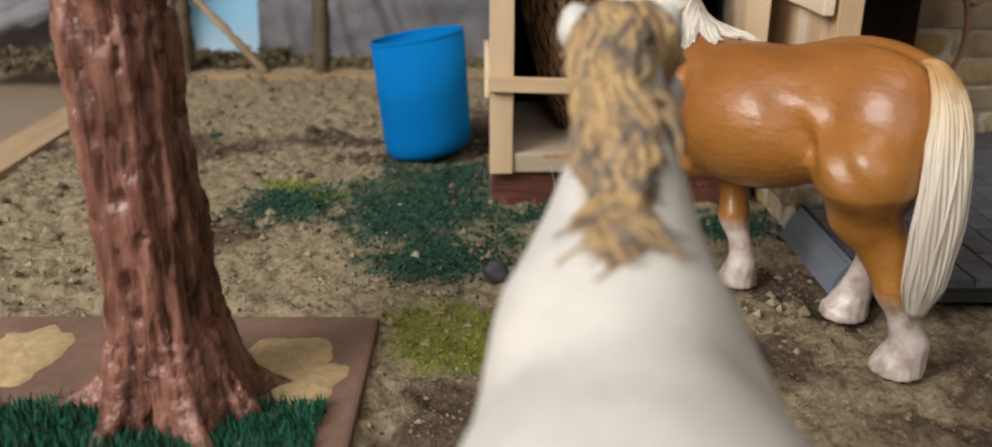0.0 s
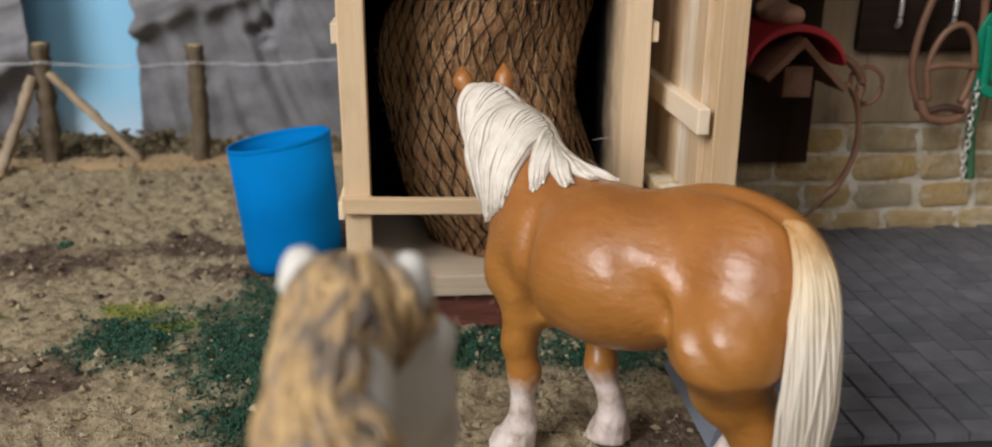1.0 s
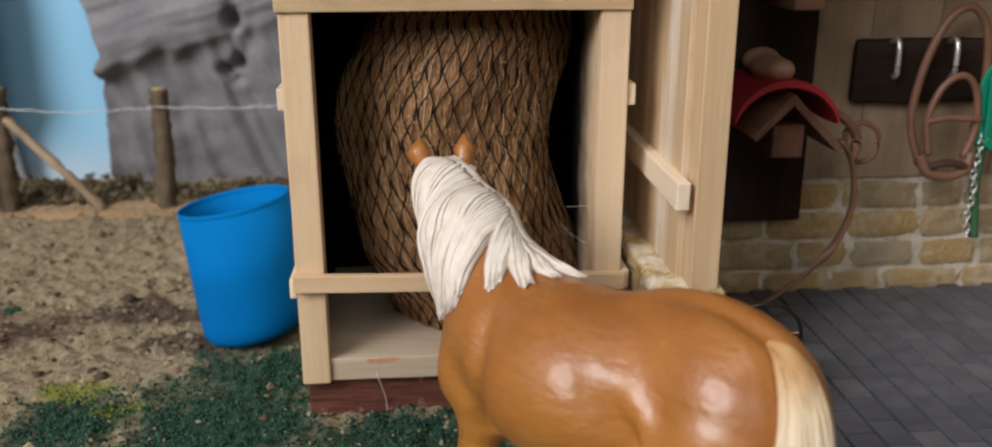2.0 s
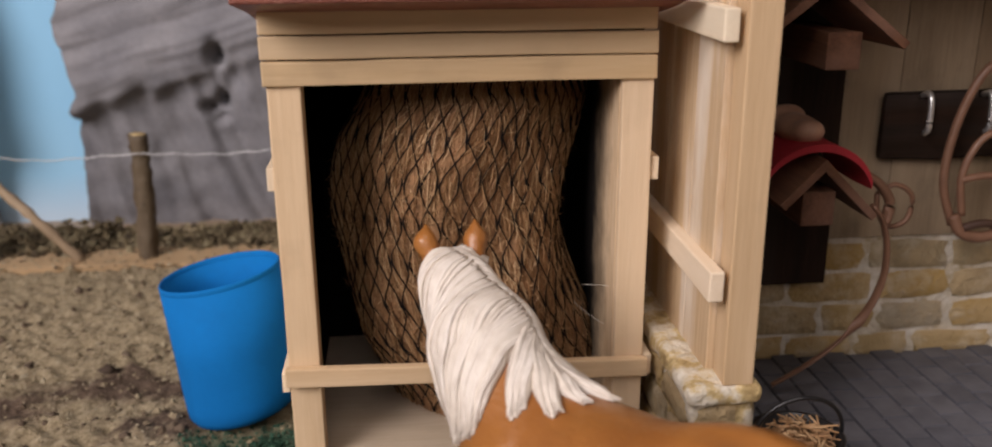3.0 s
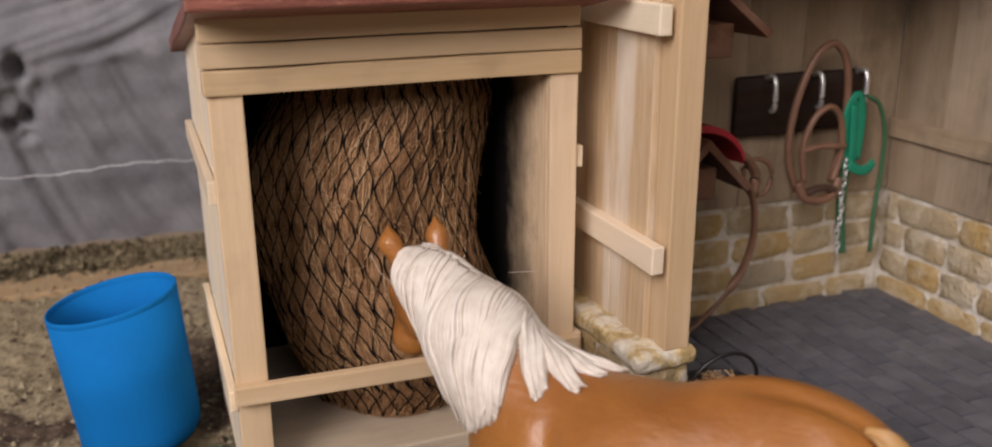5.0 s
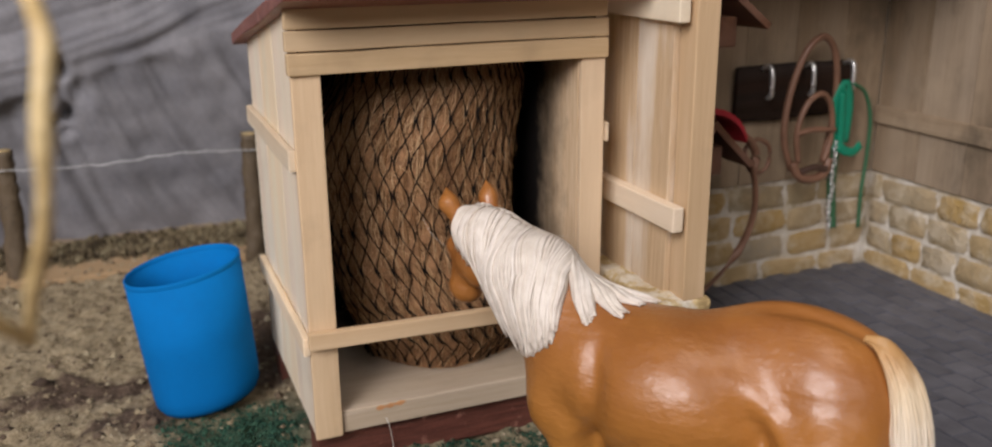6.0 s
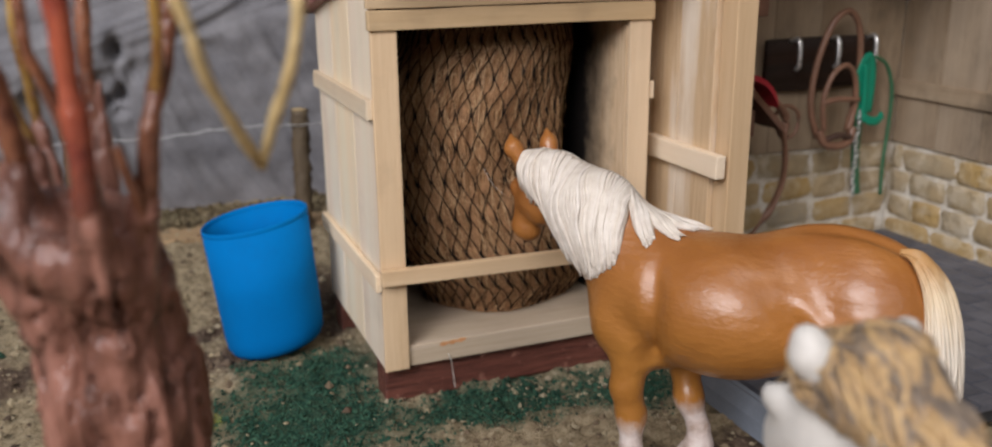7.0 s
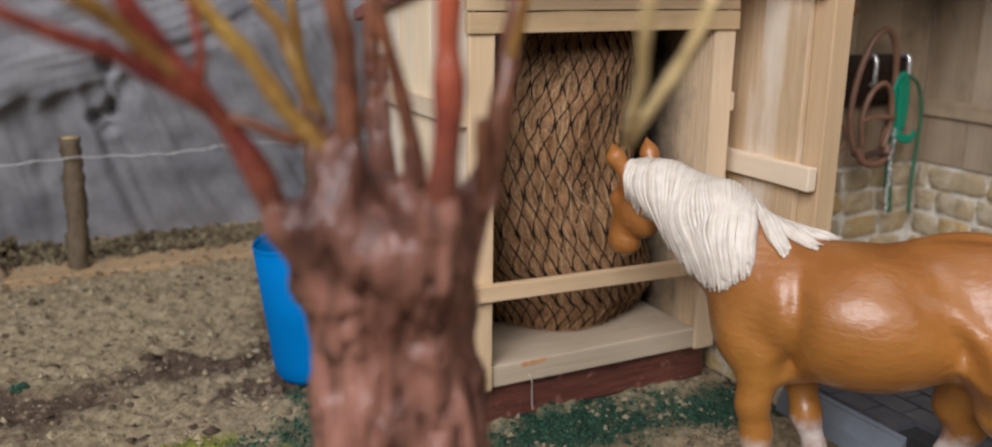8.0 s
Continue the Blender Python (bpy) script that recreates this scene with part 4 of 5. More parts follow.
plank_row(wall_north, 0, 124, EASTX, (27, 24, 29, 26), BACKY + 1.2, STONETOP + 2, 166.4, WALLWOOD)
plank_row(wall_east, 1, -40, BACKY - 1, (26, 28, 25), EASTX + 1.2, STONETOP + 2, 166.4, WALLWOOD)
board("rail", (EASTX - 3.0, -40, 80), (EASTX - 0.9, BACKY - 1.5, 88), WALLWOOD, wall_east)

# The partition beside the hay box: planks and battens on a low stone wall, with a post at its end.


def lumpy_block(lo, hi, round_by, rough, step, seed):
    """A block with rounded arrises and a rough, lumpy skin."""
    lo, hi = np.array(lo, float), np.array(hi, float)
    mid, half = (lo + hi) / 2, (hi - lo) / 2 - round_by

    def field(q):
        d = np.abs(q - mid) - half
        return np.linalg.norm(np.maximum(d, 0), axis=-1) + np.minimum(d.max(-1), 0) - round_by

    v, f = skin(field, lo - 1.5, hi + 1.5, step)
    out = slope(field, v)
    v = v + out * (rough * noise_at(v + seed, 0.16) + 0.6 * rough * noise_at(v + seed, 0.42))[:, None]
    return Geo().add(v, f.tolist())


wall_west = tagged(new("wall_west", lumpy_block((104.2, -31.5, -1), (121.4, BACKY + 8, 49.5), 1.5, 0.8, 1.3, 5).mesh("wall_west", ROUGHCAST)), "pale board partition on a low rough stone wall", "partition", kind="structure")
plank_row(wall_west, 1, -24, BACKY + 8, (21, 24, 26, 22), 113.5, 52.4, 166, RUBBED, 3.4)
plank_row(wall_west, 1, -24, BACKY + 8, (22, 25, 24, 23), 116.6, 52.4, 166, WALLWOOD, 2.6)
board("post", (112.0, -32.6, 53.0), (120.0, -24.2, 166), PINE, wall_west)
board("batten", (106.6, -33.0, 76.4), (110.4, BACKY + 6, 84.2), LITPINE, wall_west)
board("batten", (106.6, -31.5, 139.5), (110.4, BACKY + 6, 147.3), LITPINE, wall_west)


def stone_mesh(seed):
    """A rough-hewn block of unit size, with rounded arrises."""
    bm = bmesh.new()
    bmesh.ops.create_cube(bm, size=1.0)
    bmesh.ops.subdivide_edges(bm, edges=bm.edges[:], cuts=2, use_grid_fill=True)
    for v in bm.verts:
        c = v.co
        m = max(abs(c.x), abs(c.y), abs(c.z))
        c *= 1 - 0.11 * (c.length - m) / 0.37
        c += 0.11 * Vector(noise.noise_vector(c * 3 + Vector((seed * 7.1, 0, seed))))
    for f in bm.faces:
        f.smooth = True
    me = bpy.data.meshes.new("stone")
    bm.to_mesh(me)
    bm.free()
    me.materials.append(STONE)
    return me


STONES = [stone_mesh(i) for i in range(6)]


def stone(parent, centre, size):
    ob = new("stone", random.choice(STONES))
    ob.parent = parent
    ob.location = Vector(centre) * U
    ob.scale = Vector(size) * U
    ob.rotation_euler = (random.uniform(-0.03, 0.03), random.uniform(-0.05, 0.05), 0)
    return ob


def courses(parent, along, lo, hi, face, sign, rows, mean, depth=5.0):
    """Courses of stones along x (0) or y (1), their faces standing out of a wall face."""
    z = FLOORZ - 3
    for r, h in enumerate(rows):
        at = lo - random.uniform(0, mean * 0.6)
        while at < hi:
            w = mean * random.uniform(0.7, 1.35)
            a, b = max(at, lo), min(at + w, hi)
            if b - a > 3.5:
                c = (a + b) / 2
                put = (c, face - sign * (depth / 2 - 1.6), z + h / 2) if along == 0 else (face - sign * (depth / 2 - 1.6), c, z + h / 2)
                lw, lh = b - a - random.uniform(0.9, 2.3), h - random.uniform(0.9, 2.2)
                size = (lw, depth, lh) if along == 0 else (depth, lw, lh)
                stone(parent, put, size)
            at += w
        z += h


ROWS = (10.5, 12.5, 12.0, 12.2)


def mortar_sheet(parent, along, lo, hi, face):
    """Uneven white mortar between the stones of a wall face."""
    a, z = np.meshgrid(np.arange(lo, hi, 1.3), np.arange(FLOORZ - 3, STONETOP + 2.5, 1.3))
    p = np.stack([a, z, 0 * a], -1).reshape(-1, 3)
    off = (-0.55 + 0.8 * noise_at(p + 3, 0.11) + 0.7 * noise_at(p, 0.35)).reshape(a.shape)
    g = Geo().grid(np.stack([a, face - off, z], -1) if along == 0 else np.stack([face - off, a, z], -1))
    part("mortar", g, MORTAR, parent, "uneven white mortar joints")


mortar_sheet(wall_north, 0, 124, EASTX + 1, BACKY + 0.2)
mortar_sheet(wall_east, 1, -40, BACKY + 1, EASTX + 0.2)
courses(wall_north, 0, 124, EASTX, BACKY + 1.2, -1, ROWS, 25)
courses(wall_east, 1, -40, BACKY - 2, EASTX + 1.2, -1, ROWS, 25)
LOWROWS = (9.8, 10.4, 10.0, 9.0)
courses(wall_west, 1, -30, BACKY, 104.5, -1, LOWROWS, 20)
courses(wall_west, 1, -30, BACKY, 120.8, 1, LOWROWS, 20)
courses(wall_west, 0, 105, 120.5, -30.6, -1, LOWROWS, 13)
# rough whitened capping of the low wall
part("wall_cap", lumpy_block((102.6, -34.0, 47.5), (122.6, BACKY + 6, 53.4), 2.0, 0.7, 1.0, 17), ROUGHCAST, wall_west, "rough white and ochre mortar capping")

# unseen board added overhead to keep light off the upper walls
whole("stable_roof", board_geo((112, -7, 167), (292, 80, 172), 0.6, 0.1), WALLWOOD[0], "unseen board added above the stable to shade its walls", "roof", kind="structure", smooth=False)

# the paved floor
FX0, FX1, FY0 = 106.5, EASTX, -81.0
floor = tagged(new("floor", Geo().box((FX0, FY0, 1.0), (FX1 + 1, BACKY + 1, FLOORZ - 1.6)).box((111, -95.2, 4.0), (FX1 + 1, FY0 - 0.05, FLOORZ - 1.6)).mesh("floor", JOINT, False)), "grey block-paved stable floor with a raised edge", "floor", kind="structure")
g = Geo()
y0 = FY0 - 0.5
sec = [(101.8, 0.0), (103.2, 5.0), (105.5, 8.6), (107.5, FLOORZ - 0.5), (107.6, 2.0)]
g.grid(np.array([[(x, y, z) for x, z in sec] for y in (y0, -33.0)]))
g.add([(x, y0, z) for x, z in sec], [tuple(range(5))])
part("kerb", g, KERB, floor, "smooth blue-grey sloping kerb", smooth=False)


def tile_mesh(w, d, h, seed):
    bm = bmesh.new()
    bmesh.ops.create_cube(bm, size=1.0)
    for v in bm.verts:
        top = v.co.z > 0
        v.co = Vector((v.co.x * (w - (0.9 if top else 0)), v.co.y * (d - (0.9 if top else 0)), v.co.z * h + (0.25 * noise.noise(Vector((v.co.x * 3, v.co.y * 3, seed * 5.3))) if top else 0)))
    bm.faces.ensure_lookup_table()
    me = bpy.data.meshes.new("paving_block")
    for v in bm.verts:
        v.co *= U
    bm.to_mesh(me)
    bm.free()
    me.materials.append(SLATE)
    return me


TW, TD = 9.6, 13.4
TILES = [tile_mesh(TW - 0.2, TD - 0.2, 2.4, i) for i in range(6)]
j, x = 0, FX0 + 2
while x < FX1 - 3:
    y = -96.6 if j % 2 else -96.6 - TD / 2
    while y < BACKY - 2:
        deep = min(y + TD, BACKY) - max(y, -96.6)
        if deep > 3 and (x > 109 or y > -84):
            ob = new("paving_block", random.choice(TILES))
            ob.parent = floor
            ob.location = Vector((x + TW / 2, max(y, -96.6) + deep / 2, FLOORZ - 1.2)) * U
            ob.scale = (1, deep / TD, 1)
            ob.rotation_euler = (random.uniform(-0.014, 0.014), random.uniform(-0.014, 0.014), random.uniform(-0.008, 0.008))
        y += TD
    x, j = x + TW, j + 1

# ---- things in the stable ----
saddle_rack = thing("saddle_rack", (160, 62, 40), "tall dark wooden saddle rack with two ridged arms", "saddle rack")
board("back_board", (138.5, 60.6, 42), (181.5, 64.0, 166), DARKWOOD, saddle_rack, axis=2)
for zc, xc, reach in ((96.0, 159.0, 24), (149.5, 156.0, 30)):
    for s in (-1, 1):
        g = board_geo((-1.2, 0, -1.3), (reach if s > 0 else 0.75 * reach, 40, 1.3), 0.3, 0.3, s + zc)
        a = radians(45 if zc < 100 else 38)
        v = g.v[0]
        x, z = v[:, 0].copy(), v[:, 2].copy()
        v[:, 0] = xc + s * (x * math.cos(a) + z * math.sin(a))
        v[:, 2] = zc - x * math.sin(a) + z * math.cos(a)
        v[:, 1] += 20.5
        part("arm_slat", g, MIDWOOD[1], saddle_rack, smooth=False)
    low, side = (8.0, 6.0) if zc > 100 else (2.5, 0.0)
    board("arm_beam", (xc - 5 + side, 24, zc - 17.5 - low), (xc + 5.5 + side, 60.4, zc - 6.5 - low), MIDWOOD, saddle_rack, axis=1)

saddle = thing("saddle", (160, 40, 96), "small brown leather saddle with a red pad and hanging girth", "saddle")


def saddle_sheet(y0, y1, reach, crown, thick, dip):
    """A sheet bent over the rack's ridge, from y0 to y1."""
    t = np.linspace(-1, 1, 41)
    rows = []
    for y in np.linspace(y0, y1, 14):
        k = (y - y0) / (y1 - y0)
        w = reach * (0.93 + 0.07 * math.sin(math.pi * k))
        rows.append([(158.8 + w * math.sin(a * 1.3), y, crown - dip * math.sin(math.pi * k) - 0.92 * w * (1 - math.cos(a * 1.3))) for a in t])
    top = np.array(rows)
    g = Geo().grid(top)
    low = top - np.array([0, 0, thick])
    g.grid(low[:, ::-1])
    for ring in ((0, slice(None)), (-1, slice(None)), (slice(None), 0), (slice(None), -1)):
        g.grid(np.stack([top[ring], low[ring]]))
    return g


part("saddle_pad", saddle_sheet(25, 58, 19.5, 101.6, 2.4, 0.4), RED, saddle, "red felt pad")
g = Geo()
v, f = skin(blend([(ball((158, 42, 103.0), (6.6, 11, 4.6)), 1), (ball((158, 33, 104.0), (4.6, 4.0, 3.6)), 2), (ball((158, 52, 104.5), (6.8, 3.6, 4.6)), 3)]), (149, 26, 96), (167, 58, 111), 0.7)
part("seat", g.add(v, f.tolist()), TANLEATHER, saddle, "padded tan leather seat")
strap = [(180, 30, 80), (184.5, 31, 74), (187.5, 32, 64), (187.5, 33, 52), (183, 34, 40), (175, 35, 30), (164, 36, 21), (155, 37, 15)]
part("girth", Geo().tube(smooth_line(strap, 50), 1.7, 10, flat=0.45, side=(0.6, 0, 0.8)), LEATHER, saddle, "hanging brown leather girth strap")
part("stirrup_leather", Geo().tube(smooth_line([(184, 36, 82), (190, 36, 85), (196, 36, 81), (195, 36, 73), (189, 36, 71), (185, 36, 76), (184, 36, 82)], 30), 0.9, 8), LEATHER, saddle, "looped brown stirrup leather")
part("flap", Geo().tube(smooth_line([(177, 33, 90), (183, 33, 86), (187, 33, 80), (186, 33, 73)], 16), 2.6, 10, flat=0.6), LEATHER, saddle, "padded brown flap")

hook_board = thing("hook_board", (230, 62, 98), "dark wooden hook board with three bright wire hooks", "hook board")
part("back_board", board_geo((196, 60.6, 86.6), (259.5, 64.1, 110.2), 2.6, 0.6, 2), DARKWOOD[0], hook_board, smooth=False)
for hx in (209.3, 231, 252.5):
    g = Geo().tube(smooth_line([(hx, 60.7, 109.0), (hx, 56.4, 110.4), (hx, 54.6, 108), (hx, 54.2, 103), (hx, 54.4, 98.6), (hx, 56.4, 97.0)], 22), 1.0, 8)
    part("hook", g, STEEL, hook_board, "bright bent wire hook")


def nearer(pts, y=-7.5, shift=(0, 0, 0)):
    """Points of the hanging tack, drawn in from the wall."""
    p = np.array(pts, float) + shift
    k = (p[:, 1] + y + 226) / (p[:, 1] + 226)
    return np.stack([-1 + (p[:, 0] + 1) * k, p[:, 1] + y, 170 + (p[:, 2] - 170) * k], 1)


bridle = thing("bridle", (233, 50, 60), "brown leather bridle hung in loops from a hook", "bridle")
for name, pts, r, m in (
    ("rein_loop", [(229, 59.5, 62), (224, 60, 78), (226, 60, 98), (232, 59, 115), (240, 58.5, 120.5), (247, 59, 114), (250, 59.5, 100), (250, 60, 82), (246, 59.5, 64)], 1.5, LEATHER),
    ("cheek_loop", [(231, 57.5, 66), (229, 57.5, 80), (233, 57, 92), (240, 56.5, 96), (246, 57, 90), (248, 57.5, 76), (245, 57.5, 65)], 1.3, LEATHER),
    ("brow_band", [(229, 57, 79), (236, 56.2, 80.5), (243, 56, 80), (249, 57, 79.5)], 1.3, LEATHER),
    ("nose_band", [(228, 57.5, 66), (231, 56.5, 60), (238, 56, 58), (245, 56.5, 60), (248, 57.5, 66)], 2.0, LEATHER),
    ("strap_end", [(231, 55.5, 62), (238, 55, 63.5), (245, 55.5, 62)], 1.5, DARKLEATHER),
):
    part(name, Geo().tube(smooth_line(nearer(pts, -7.5, (-2.0, 0, 0.5)), 50), r, 9), m, bridle, "dark doubled strap ends" if m is DARKLEATHER else "")

halter = thing("halter", (255, 50, 60), "bright green webbing halter with a chain and cord lead", "halter")


def hung(pts):
    return nearer(pts, -7.5, (-9.0, 1.0, 3.0))


def ribbon(pts, width, n=30, thick=0.5, side=(0, 1, 0)):
    return Geo().tube(smooth_line(hung(pts), n), width / 2, 8, flat=2 * thick / width, side=side)


part("head_strap", ribbon([(257.5, 57, 67), (256.6, 57, 78), (257.2, 57, 90), (260.5, 56.5, 96.5), (263.6, 57, 91), (264.0, 57, 82), (263.2, 57, 70)], 5.0), GREEN, halter)
part("cheek_strap", ribbon([(259.2, 56, 93), (259.8, 56, 84), (260.2, 56, 74), (260.5, 56, 67)], 3.6), GREEN, halter)
part("nose_strap", ribbon([(259, 55.5, 69), (263, 55, 66.5), (267.5, 55, 66), (272, 56, 68.5)], 4.2), GREEN, halter)
part("lead_cord", Geo().tube(smooth_line(hung([(268, 59.8, 96), (276, 60.5, 91), (281, 61, 78), (281.5, 61.5, 60), (280, 61, 44), (280, 60.5, 27)]), 50), 0.9, 8), GREENCORD, halter, "dull green cord lead")
part("lead_strap", Geo().tube(smooth_line(hung([(259.5, 58, 68), (259.5, 58.5, 52), (261, 58.5, 40), (262, 58, 30)]), 24), 1.9, 8), GREENCORD, halter, "dull green lead end")
for k in range(15):
    z = 70 - 2.75 * k
    t = np.linspace(0, 2 * math.pi, 13)
    flip = k % 2
    ring = np.stack([257.2 + 1.4 * np.cos(t) * (1 if flip else 0.45) + 0.5 * math.sin(k), 55.6 + 1.3 * np.cos(t) * (0.3 if flip else 0.9), z + 1.9 * np.sin(t)], 1)
    part("chain_link", Geo().tube(hung(ring), 0.38, 5), STEEL, halter, "bright steel link")

BX, BY = 135.5, -27.5
feed_bucket = thing("feed_bucket", (BX, BY, FLOORZ), "small black bucket with straw in it and a wire handle", "bucket")
prof = [(0, 0), (9.5, 0), (10.2, 1.0), (11.6, 22.0), (12.4, 22.6), (12.4, 23.6), (11.2, 23.6), (9.6, 3), (0, 3)]
g = Geo().grid(np.array([[(BX + r * np.cos(t), BY + r * np.sin(t), FLOORZ + z) for t in ang] for r, z in prof]), wrap=True)
feed_body = part("body", g, BLACK, feed_bucket, "black rubber bucket body")
t = np.linspace(0, math.pi, 24)
g = Geo().tube(np.stack([BX + 12.2 * np.cos(t), BY + 6.5 * np.sin(t) * -0.4, FLOORZ + 23 + 12.5 * np.sin(t)], 1), 0.65, 7)
part("handle", g, BLACK, feed_body, "thin black wire handle")
g = Geo()
for _ in range(220):
    a, r = rng.uniform(0, 6.28), 9.8 * math.sqrt(rng.random())
    c = np.array([BX + r * math.cos(a), BY + r * math.sin(a), FLOORZ + 20.5 + rng.uniform(0, 3.5)])
    d = rng.normal(0, 1, 3) * np.array([3.2, 3.2, 0.9])
    if np.hypot(*(c[:2] + d[:2] - np.array([BX, BY]))) < 11.8:
        g.tube([c - d * 0.5, c, c + d * 0.5 + np.array([0, 0, 0.4])], 0.3, 4)
g.add(*[(np.array([(BX + 10.2 * math.cos(q), BY + 10.2 * math.sin(q), FLOORZ + 19.5) for q in ang])), [tuple(range(64))]])
straw = part("straw", g, HAY, feed_bucket, "short pale straw", smooth=False)

bm = bmesh.new()
bmesh.ops.create_icosphere(bm, subdivisions=3, radius=1.0)
pts = np.array([v.co[:] for v in bm.verts])
pts = pts * (1 + 0.35 * noise_at(pts, 1.3))[:, None] * np.array([4.2, 3.6, 4.0]) + np.array([1.5, -71, 2.6])
bm.verts.index_update()
whole("pebble", Geo().add(pts, [[v.index for v in f.verts] for f in bm.faces]), painted("dark_grey_stone", (0.055, 0.055, 0.062), 0.6, mottle=0.5, scale=200, relief=0.0006), "small dark grey stone lying on the turf", "pebble")
bm.free()

# ---- tree ----
tree = thing("pollard_tree", (-78, -140, 0), "pollarded tree with red-brown bark and red and yellow twigs", "tree")
TX, TY = -78.5, -140.0


TWIGS = [
    ([(-90, -145, 106), (-95.2, -146, 115.5), (-99.3, -147, 124), (-103, -148, 129.8), (-107.8, -149, 136.5), (-111.8, -150, 143), (-120, -152, 162)], 2.1, 1.3, TWIGRED),
    ([(-103, -148, 129.8), (-112, -152, 136), (-124, -157, 141), (-138, -162, 148)], 1.2, 0.8, TWIGRED),
    ([(-106, -148.5, 133), (-116, -154, 142), (-130, -160, 147), (-146, -166, 158)], 1.2, 0.8, TWIGYELLOW),
    ([(-104.5, -148, 131), (-104.2, -150, 136), (-105, -151, 141)], 0.7, 0.5, TWIGRED),
    ([(-103, -148, 129.5), (-98, -148.5, 127.5), (-94.5, -147.5, 126)], 0.9, 0.9, TWIGBROWN),
    ([(-88, -144, 110), (-90.9, -147, 122.9), (-94.5, -147, 128.7), (-98.4, -148, 134.8), (-103.8, -149, 140.6), (-116, -151, 157)], 1.5, 1.0, TWIGYELLOW),
    ([(-86, -137, 108), (-87.3, -136, 122.8), (-91.4, -134, 136), (-95.4, -133, 142.8), (-104, -130, 168)], 1.5, 0.9, TWIGYELLOW),
    ([(-87, -146, 108), (-88.6, -148, 122.5), (-89.2, -150, 134.6), (-91.1, -152, 143.6), (-95, -154, 168)], 2.0, 1.5, TWIGBROWN),
    ([(-84, -130, 110), (-87, -127, 126), (-88.5, -126, 142), (-90, -124, 170)], 1.1, 0.7, TWIGYELLOW),
    ([(-79.5, -145, 110), (-80.3, -148, 122), (-82, -149, 129.5), (-84.9, -150, 138.6), (-85.6, -150, 143.4), (-87, -150, 168)], 1.3, 0.9, TWIGBROWN),
    ([(-78, -134, 110), (-79, -131, 126), (-79, -130, 144), (-78, -127, 170)], 1.5, 1.1, TWIGBROWN),
    ([(-79, -150, 106), (-80.5, -156, 118), (-80.7, -158, 127.5), (-80.8, -158.7, 136.4), (-81, -159.4, 145), (-81, -160, 172)], 2.2, 1.8, TWIGRED),
    ([(-76, -147, 104), (-74.2, -152.4, 119), (-72.3, -154, 128.8), (-70.7, -153, 135), (-68.9, -151, 141), (-66, -149, 152), (-63, -148, 168)], 2.0, 1.1, TWIGBROWN),
    ([(-71.2, -153.2, 133), (-70.5, -155, 140), (-70, -156, 150), (-69.5, -157, 164)], 1.0, 0.7, TWIGYELLOW),
    ([(-74.2, -152.5, 117), (-75.3, -155.5, 123), (-76.2, -157, 128.5)], 1.1, 0.8, TWIGBROWN),
    ([(-65, -148.5, 156), (-57, -156, 166), (-53.6, -168, 157), (-54.6, -170, 146), (-56.6, -167, 136), (-59.6, -161, 125.4)], 1.3, 0.9, TWIGPALE),
    ([(-81, -160, 160), (-76, -170, 167), (-70.5, -176, 157), (-68.3, -176, 147), (-65.8, -172, 137.5), (-60, -161.6, 126.2)], 1.2, 0.8, TWIGPALE),
    ([(-81, -159.5, 158), (-80, -168, 170), (-82, -178, 172), (-88, -184, 160), (-90, -186, 150)], 1.1, 0.7, TWIGPALE),
]


